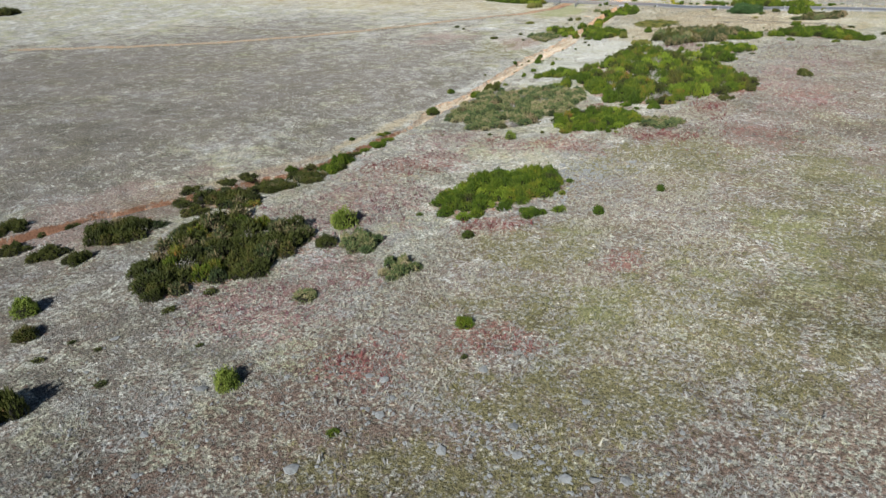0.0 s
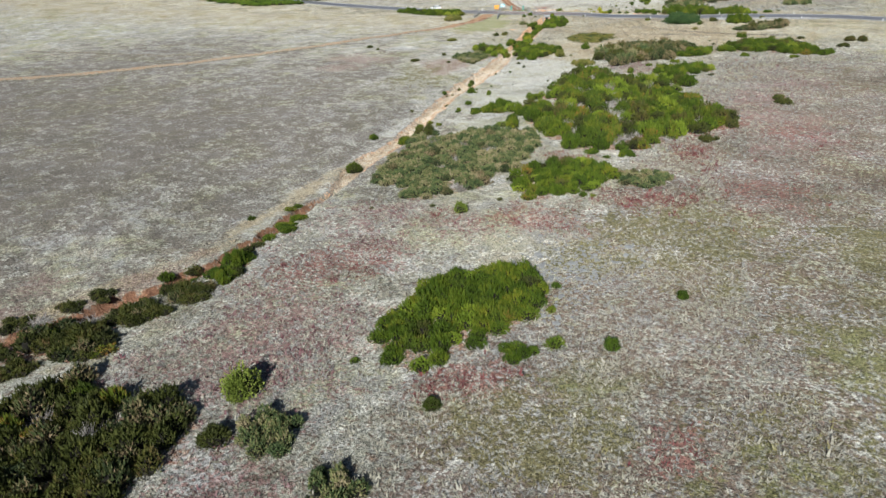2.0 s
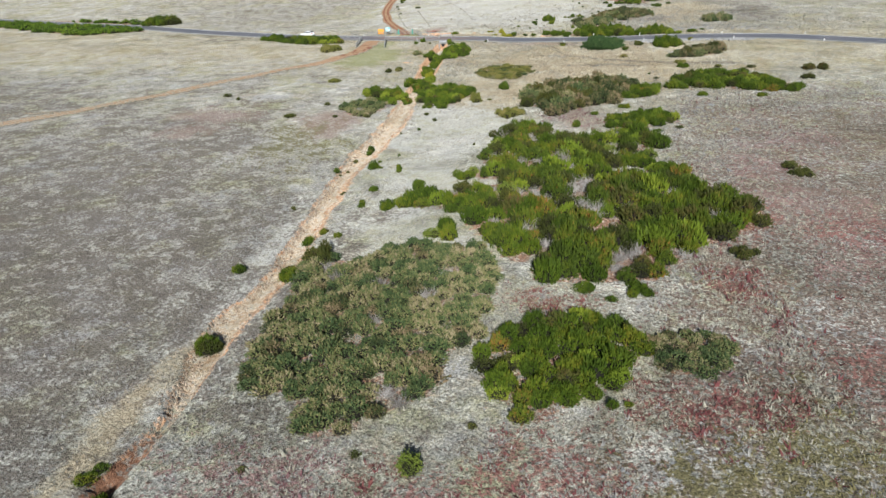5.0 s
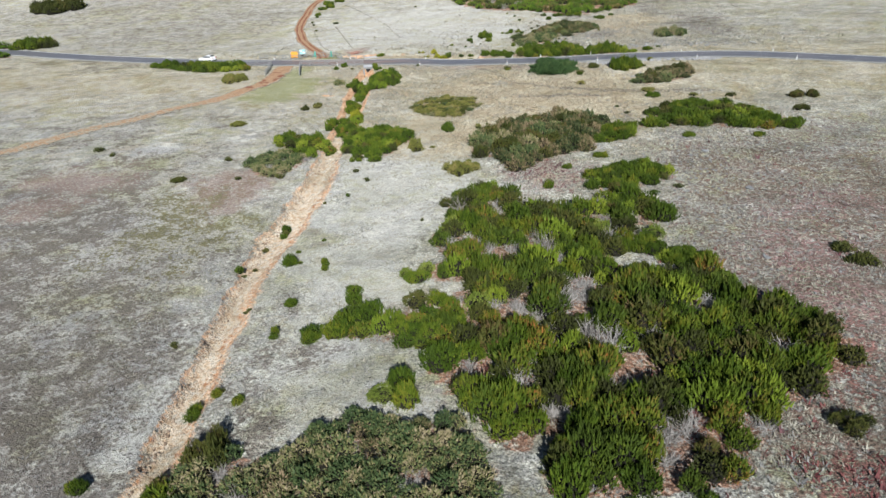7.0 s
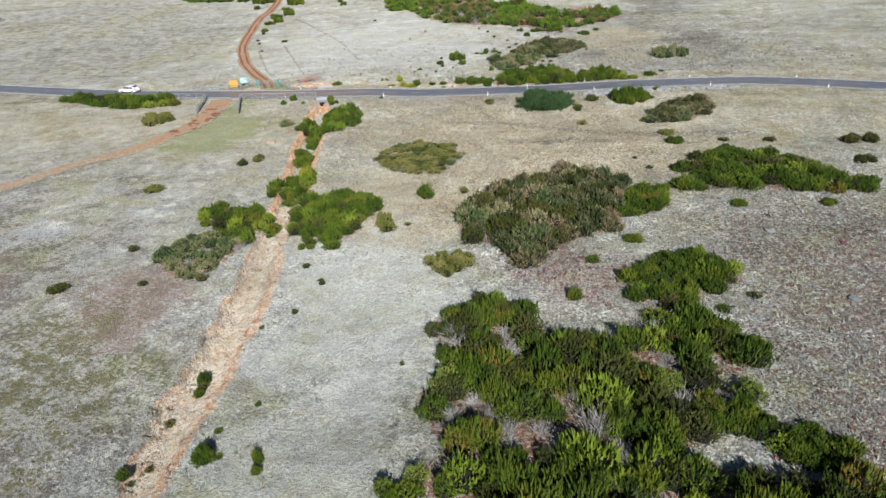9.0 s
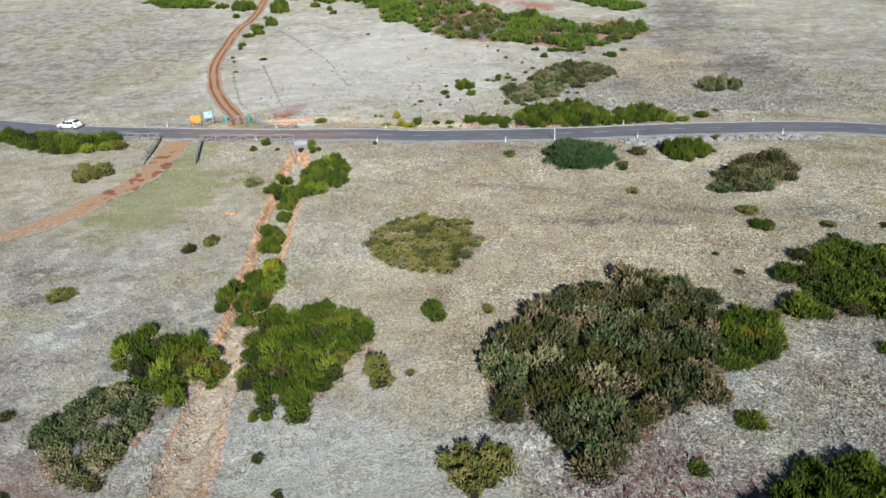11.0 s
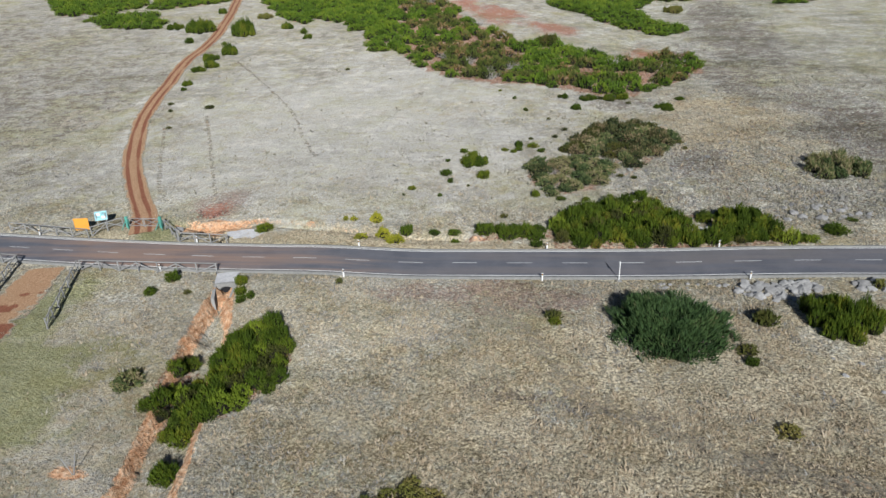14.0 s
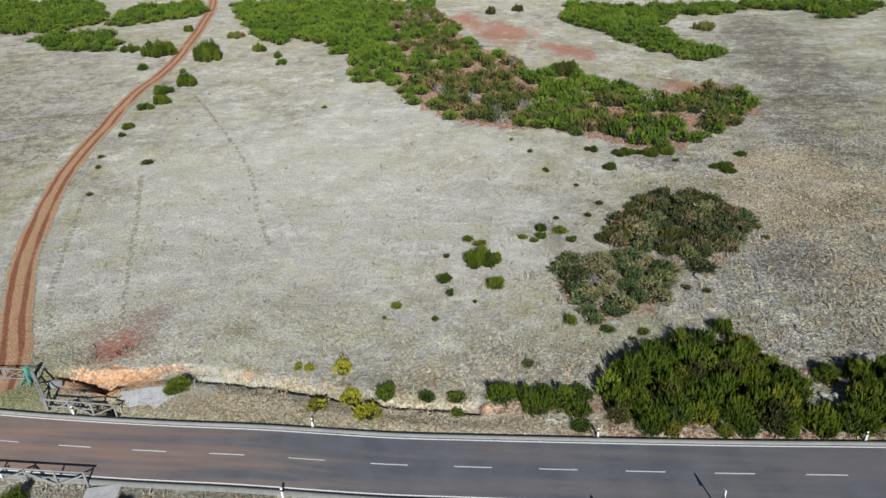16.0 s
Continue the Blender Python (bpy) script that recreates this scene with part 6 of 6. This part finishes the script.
bush("heath_green", -156.5, 376.2, 4.30, 3.40)
bush("heath_green", -165.3, 379.0, 2.41, 1.73)
bush("heath_green", -142.4, 371.4, 3.28, 4.48)
bush("heath_green", -138.7, 351.8, 2.15, 2.73)
bush("heath_green", -141.9, 347.1, 2.42, 1.38)
bush("heath_green", -138.9, 340.4, 1.69, 1.72)
bush("heath_green", -140.9, 337.6, 1.66, 1.02)
bush("heath_green", -138.9, 327.5, 1.16, 1.05)
bush("heath_green", -137.8, 323.3, 0.66, 0.77)
bush("heath_green", -143.9, 360.8, 0.72, 0.83)
bush("heath_green", -133.0, 378.4, 1.83, 1.77)
bush("heath_green", -126.4, 371.6, 1.01, 1.51)
bush("heath_green", -123.9, 366.7, 1.47, 1.16)
bush("heath_green", -160.0, 400.3, 1.49, 1.87)
bush("heath_green", -154.2, 363.1, 1.23, 1.24)
bush("low", -61.9, 316.9, 0.66, 0.60)
bush("low", -59.7, 309.8, 0.69, 0.68)
bush("low", -57.3, 314.5, 0.80, 0.68)
bush("low", -54.9, 315.2, 0.72, 0.54)
bush("low", -53.1, 313.9, 0.79, 0.67)
bush("low", -64.3, 303.0, 0.44, 0.42)
bush("low", -68.0, 307.8, 0.38, 0.49)
bush("low", -67.2, 293.2, 0.40, 0.36)
bush("low", -63.5, 294.0, 0.53, 0.42)
bush("low", -62.7, 287.9, 0.56, 0.63)
bush("low", -67.8, 282.0, 0.41, 0.38)
bush("low", -66.6, 272.0, 0.46, 0.32)
bush("low", -63.5, 270.6, 0.50, 0.39)
bush("low", -60.6, 270.2, 0.39, 0.37)
bush("low", -61.4, 269.2, 0.39, 0.36)
bush("low", -61.9, 297.3, 0.55, 0.45)
bush("low", -50.3, 312.0, 0.54, 0.42)
bush("low", -75.5, 274.8, 0.27, 0.30)
bush("low", -45.2, 291.1, 0.56, 0.51)
bush("low", -45.1, 288.4, 0.42, 0.43)
bush("low", -55.3, 277.7, 0.54, 0.47)
bush("low", -53.6, 277.1, 0.48, 0.38)
bush("low", -84.1, 148.5, 0.36, 0.31)
bush("low", -80.2, 141.5, 0.33, 0.26)
bush("low", -84.4, 154.9, 0.39, 0.51)
bush("low", -83.4, 149.9, 0.31, 0.37)
bush("low", -76.7, 128.9, 0.27, 0.31)
bush("low", -83.9, 134.2, 0.25, 0.28)
bush("low", -78.1, 176.0, 0.39, 0.51)
bush("low", -81.4, 167.5, 0.29, 0.34)
bush("low_gorse", -144.3, 392.9, 2.55, 1.54)
bush("low_gorse", -25.5, 411.6, 3.19, 2.01)
bush("heath_dark", -81.3, 420.9, 1.56, 2.28)
bush("heath_dark", -73.7, 427.8, 1.93, 1.96)
bush("heath_dark", -63.3, 359.7, 2.89, 2.89)
thicket("heath_far", 1.6, 2.6, [(-198.4, 388.8), (-194.1, 397.4), (-178.9, 395.9), (-170.8, 385.4), (-170.9, 378.5), (-184.1, 378.7)])
thicket("heath_far", 1.7, 3.0, [(-211.1, 396.1), (-249.7, 450.0), (-213.4, 450.9), (-191.7, 413.5), (-195.8, 397.4)])
thicket("heath_far", 1.7, 3.0, [(-187.5, 408.4), (-195.7, 436.5), (-177.3, 450.1), (-167.2, 430.6), (-169.1, 419.0), (-181.3, 406.1)])
thicket("heath_far", 1.7, 2.8, [(-166.5, 447.3), (-151.3, 414.7), (-134.2, 386.1), (-128.9, 383.0), (-131.0, 391.9), (-119.8, 385.2), (-111.4, 373.1), (-107.9, 360.5), (-106.3, 353.7), (-97.4, 351.3), (-103.1, 392.3), (-117.9, 437.6), (-124.2, 450.3)])
thicket("far_mix", 1.6, 2.3, [(-97.1, 349.7), (-89.7, 336.4), (-81.1, 328.4), (-73.7, 325.4), (-66.6, 325.6), (-64.4, 335.7), (-67.8, 358.6), (-77.5, 374.4), (-84.4, 384.1), (-97.0, 423.1), (-101.3, 443.7), (-119.9, 447.3), (-103.1, 392.1)])
thicket("far_mix", 1.7, 2.2, [(-66.1, 324.8), (-59.9, 321.2), (-56.2, 317.6), (-49.1, 316.6), (-45.0, 321.5), (-38.5, 328.3), (-33.0, 335.8), (-31.3, 345.7), (-35.2, 354.2), (-44.2, 344.2), (-52.2, 351.1), (-58.2, 354.4), (-63.0, 368.9), (-67.9, 358.0)])
thicket("heath_far", 1.6, 3.0, [(-59.5, 449.2), (-61.0, 415.9), (-50.5, 400.5), (-46.5, 388.3), (-37.9, 378.9), (-35.4, 373.5), (-28.4, 377.4), (-26.5, 386.6), (-35.1, 394.3), (-35.1, 419.5), (-28.1, 433.5), (-12.2, 434.6), (-7.9, 451.9)])
thicket("heath_far", 1.6, 3.0, [(-9.5, 438.9), (-5.8, 453.8), (32.3, 446.9), (28.3, 437.2), (13.7, 422.3), (6.7, 422.7), (6.6, 435.8)])
bush("gorse", -27.5, 279.5, 4.63, 2.32)
bush("heath_green", -34.1, 260.9, 1.45, 0.73)
bush("heath_green", -37.9, 258.9, 1.04, 0.52)
bush("heath_green", -75.8, 259.4, 0.63, 0.40)
bush("heath_green", -31.6, 263.5, 0.68, 0.34)
bush("heath_green", -43.2, 262.6, 4.01, 2.01)
bush("heath_green", -217.5, 284.4, 6.91, 3.46)
bush("heath_green", -32.9, 194.4, 0.84, 0.75)
bush("heath_green", -22.9, 194.9, 1.00, 0.50)
bush("heath_green", -36.4, 217.8, 1.42, 0.81)
bush("heath_green", -36.6, 153.5, 0.45, 0.68)
bush("heath_green", -38.4, 153.7, 2.12, 1.06)
bush("heath_dark", -252.9, 344.7, 10.88, 5.44)
thicket("heath_far", 1.4, 3.0, [(-289.9, 271.9), (-293.5, 287.9), (-227.9, 286.6), (-211.7, 267.3), (-232.4, 258.4), (-270.4, 268.2)])
bush("heath_dark", -213.8, 284.3, 5.36, 2.68)
bush("heath_dark", -330.1, 280.1, 14.93, 7.47)
dead(-44.3, 132.0, 1.46, 0.73)
dead(-49.4, 144.8, 1.55, 1.15)
dead(-51.4, 133.4, 1.10, 0.81)
dead(-40.4, 133.8, 1.28, 0.64)
dead(-57.2, 132.8, 0.89, 0.75)
dead(-48.5, 147.2, 1.51, 1.08)
dead(-50.9, 141.9, 1.00, 0.60)
dead(-37.2, 143.8, 1.00, 0.50)

paint("cover_c", [bare, COVER["brown"], LITTER])


# ---- ground cover ----
def sheet(name, label, mat, co, corners):
    """One mesh of separate triangles over the points co."""
    count = len(corners)
    me = bpy.data.meshes.new(name)
    me.vertices.add(len(co))
    me.vertices.foreach_set("co", co.ravel())
    me.loops.add(count * 3)
    me.loops.foreach_set("vertex_index", corners.ravel().astype(np.int32))
    me.polygons.add(count)
    me.polygons.foreach_set("loop_start", (np.arange(count) * 3).astype(np.int32))
    me.update(calc_edges=True)
    me.materials.append(mat)
    return tagged(new(name, me), label, "ground cover", kind="stuff")


def tufts(name, label, mat, x, y, size, seed, blades=5):
    """Low tussocks of thin blades that lie outwards."""
    rng = np.random.default_rng(seed)
    n = len(x) * blades
    x, y, size = np.repeat(x, blades), np.repeat(y, blades), np.repeat(size, blades)
    t, lean = rng.uniform(0, 2 * np.pi, n), rng.uniform(0.55, 1.4, n)
    x, y = x + np.cos(t) * size * rng.uniform(0, 0.55, n), y + np.sin(t) * size * rng.uniform(0, 0.55, n)
    t = t + rng.normal(0, 0.6, n)
    length, w, s = size * rng.uniform(0.6, 1.3, n), size * rng.uniform(0.11, 0.22, n), t + rng.uniform(1.2, 1.9, n)
    z = lie(x, y) - 0.015
    co = np.stack([np.stack([x - np.cos(s) * w, y - np.sin(s) * w, z], -1), np.stack([x + np.cos(s) * w, y + np.sin(s) * w, z], -1),
                   np.stack([x + np.cos(t) * np.sin(lean) * length, y + np.sin(t) * np.sin(lean) * length, z + np.cos(lean) * length], -1)], 1).reshape(-1, 3)
    return sheet(name, label, mat, co, np.arange(n * 3).reshape(-1, 3))


rng = np.random.default_rng(7)
N = 300000
ty = np.where(rng.random(N) < 0.85, rng.uniform(4, 256, N), rng.uniform(180, 252, N))
spread = np.where(rng.random(N) < 0.62, rng.uniform(-31, 31, N), rng.exponential(26, N) * rng.choice([-1, 1], N) + rng.uniform(-31, 31, N))
tx = np.interp(ty, [4, 24, 77, 120, 148, 191, 250], [-12, -21, -49, -59, -64, -70, -76]) + spread
far_n = 56000
fy = 255 + rng.exponential(28, far_n)
tx, ty = np.concatenate([tx, rng.normal(-68, 40, far_n)]), np.concatenate([ty, fy])
mids = np.array([road_mid(v) for v in np.linspace(-160, 20, 400)])
ok = np.abs(ty - np.interp(tx, np.linspace(-160, 20, 400), mids)) > 3.8
gl, gr = np.interp(ty, [g[0] for g in GULLY], [g[1] for g in GULLY]), np.interp(ty, [g[0] for g in GULLY], [g[2] for g in GULLY])
ok &= ~((tx > gl - 0.2) & (tx < gr + 0.2) & (ty < 249) & (rng.random(len(tx)) < 0.93))
ok &= rng.random(len(tx)) > 0.6 * lie(tx, ty, COVER["pale"])
ok &= rng.random(len(tx)) > 0.9 * lie(tx, ty, COVER["dirt"])
ok &= rng.random(len(tx)) > 0.5 * lie(tx, ty, CALM)
ok &= rng.random(len(tx)) > 0.6 * lie(tx, ty, COVER["dark"])
ok &= rng.random(len(tx)) > 0.8 * lie(tx, ty, COVER["brown"])
stony = lie(tx, ty, RUG) * np.clip((ty - 95) / 10, 0, 1) * np.clip((220 - ty) / 10, 0, 1)
rusty = lie(tx, ty, COVER["fern"]) * (ty < 300)
ok &= rng.random(len(tx)) > 0.2 * lie(tx, ty, COVER["olive"])
ok &= np.random.default_rng(5).random(len(tx)) > 0.55 * lie(tx, ty, COVER["green"]) * (ty > 200)
for line, half in (([(-119.6, 249.5), (-117.0, 237.5), (-116.6, 230.0), (-118.6, 222.0), (-122.2, 214.0)], 1.8), ([(-113.2, 258.6), (-115.5, 263.4), (-120.3, 270.6), (-127.4, 282.6), (-133.0, 294.5), (-138, 307), (-142.5, 324), (-147, 345)], 1.5)):
    ok &= np.abs(tx - np.interp(ty, [p[1] for p in sorted(line, key=lambda p: p[1])], [p[0] for p in sorted(line, key=lambda p: p[1])])) > half
tuft = np.array([noise.noise((a * 0.9, b * 0.9, 12.0)) for a, b in zip(tx, ty)])
broad = np.array([noise.noise((a * 0.16, b * 0.16, 17.0)) for a, b in zip(tx, ty)])
ok &= tuft + 0.9 * broad + rng.normal(0, 0.25, len(tx)) > -0.1
patch = np.array([noise.noise((a * 0.11, b * 0.11, 2.0)) for a, b in zip(tx, ty)])
u = rng.random(len(tx))
gold = rng.random(len(tx)) < 0.8 * lie(tx, ty, COVER["tan"])
red, plum, moss = u < 0.5 * lie(tx, ty, COVER["red"]) + 0.1 * stony + 0.75 * rusty, u < 0.42 * lie(tx, ty, COVER["mauve"]) + 0.15 * stony, u < 0.55 * lie(tx, ty, COVER["olive"])
kinds = np.where(red, 3, np.where(plum, 4, np.where(moss, 5, np.where(gold, 6, np.where(patch + rng.normal(0, 0.25, len(tx)) + 0.1 * stony + 0.6 * lie(tx, ty, COVER["dark"]) > 0.2, 2, 1)))))
size = np.clip(np.exp(rng.normal(-1.65, 0.35, len(tx))), 0.1, 0.5) * (1 + 0.3 * lie(tx, ty, RUG) + 0.1 * np.clip((ty - 175) / 30, 0, 1) + 0.5 * np.clip((ty - 258) / 12, 0, 1))
for code, name, label, mat, grow in ((1, "dry_grass", "pale straw tufts of dry grass", STRAW, 1.0), (2, "ash_heather", "ash grey stalks of dry heather", ASH, 1.0), (3, "bracken", "reddish dead bracken tufts", BRACKEN, 1.2), (4, "dead_fern", "mauve brown dead fern tufts", PLUM, 1.15), (6, "golden_grass", "golden tan tufts of dry grass", GOLD, 1.0), (5, "moss", "olive green mossy tufts", MOSS, 0.9)):
    sel = ok & (kinds == code)
    tufts(name, label, mat, tx[sel], ty[sel], size[sel] * grow, 100 + code)

# coarse pale tussocks on the rough stony ground
rng = np.random.default_rng(21)
n = 6500
hx = np.concatenate([rng.normal(-29, 7.5, n), rng.normal(-30, 11, n)])
hy = np.concatenate([rng.uniform(128, 214, n), 264 + 70 * rng.random(n) ** 1.3])
rough = np.array([noise.noise((a * 0.22, b * 0.22, 31.0)) + 0.5 * noise.noise((a * 0.7, b * 0.7, 37.0)) for a, b in zip(hx, hy)])
keep = (rough + rng.normal(0, 0.15, len(hx)) > -0.05) & (hx > -52 + 0.06 * np.abs(hy - 170) * (hy < 220))
for name, label, mat, share in (("tussock_grass", "coarse pale straw tussocks on stony ground", STRAW, rng.random(len(hx)) < 0.6), ("heather_stalks", "coarse ash grey heather stalks on stony ground", ASH, None)):
    picked = share if share is not None else ~picked
    share = keep & picked
    tufts(name, label, mat, hx[share], hy[share], rng.uniform(0.17, 0.36, share.sum()), 200 + len(name), 9)
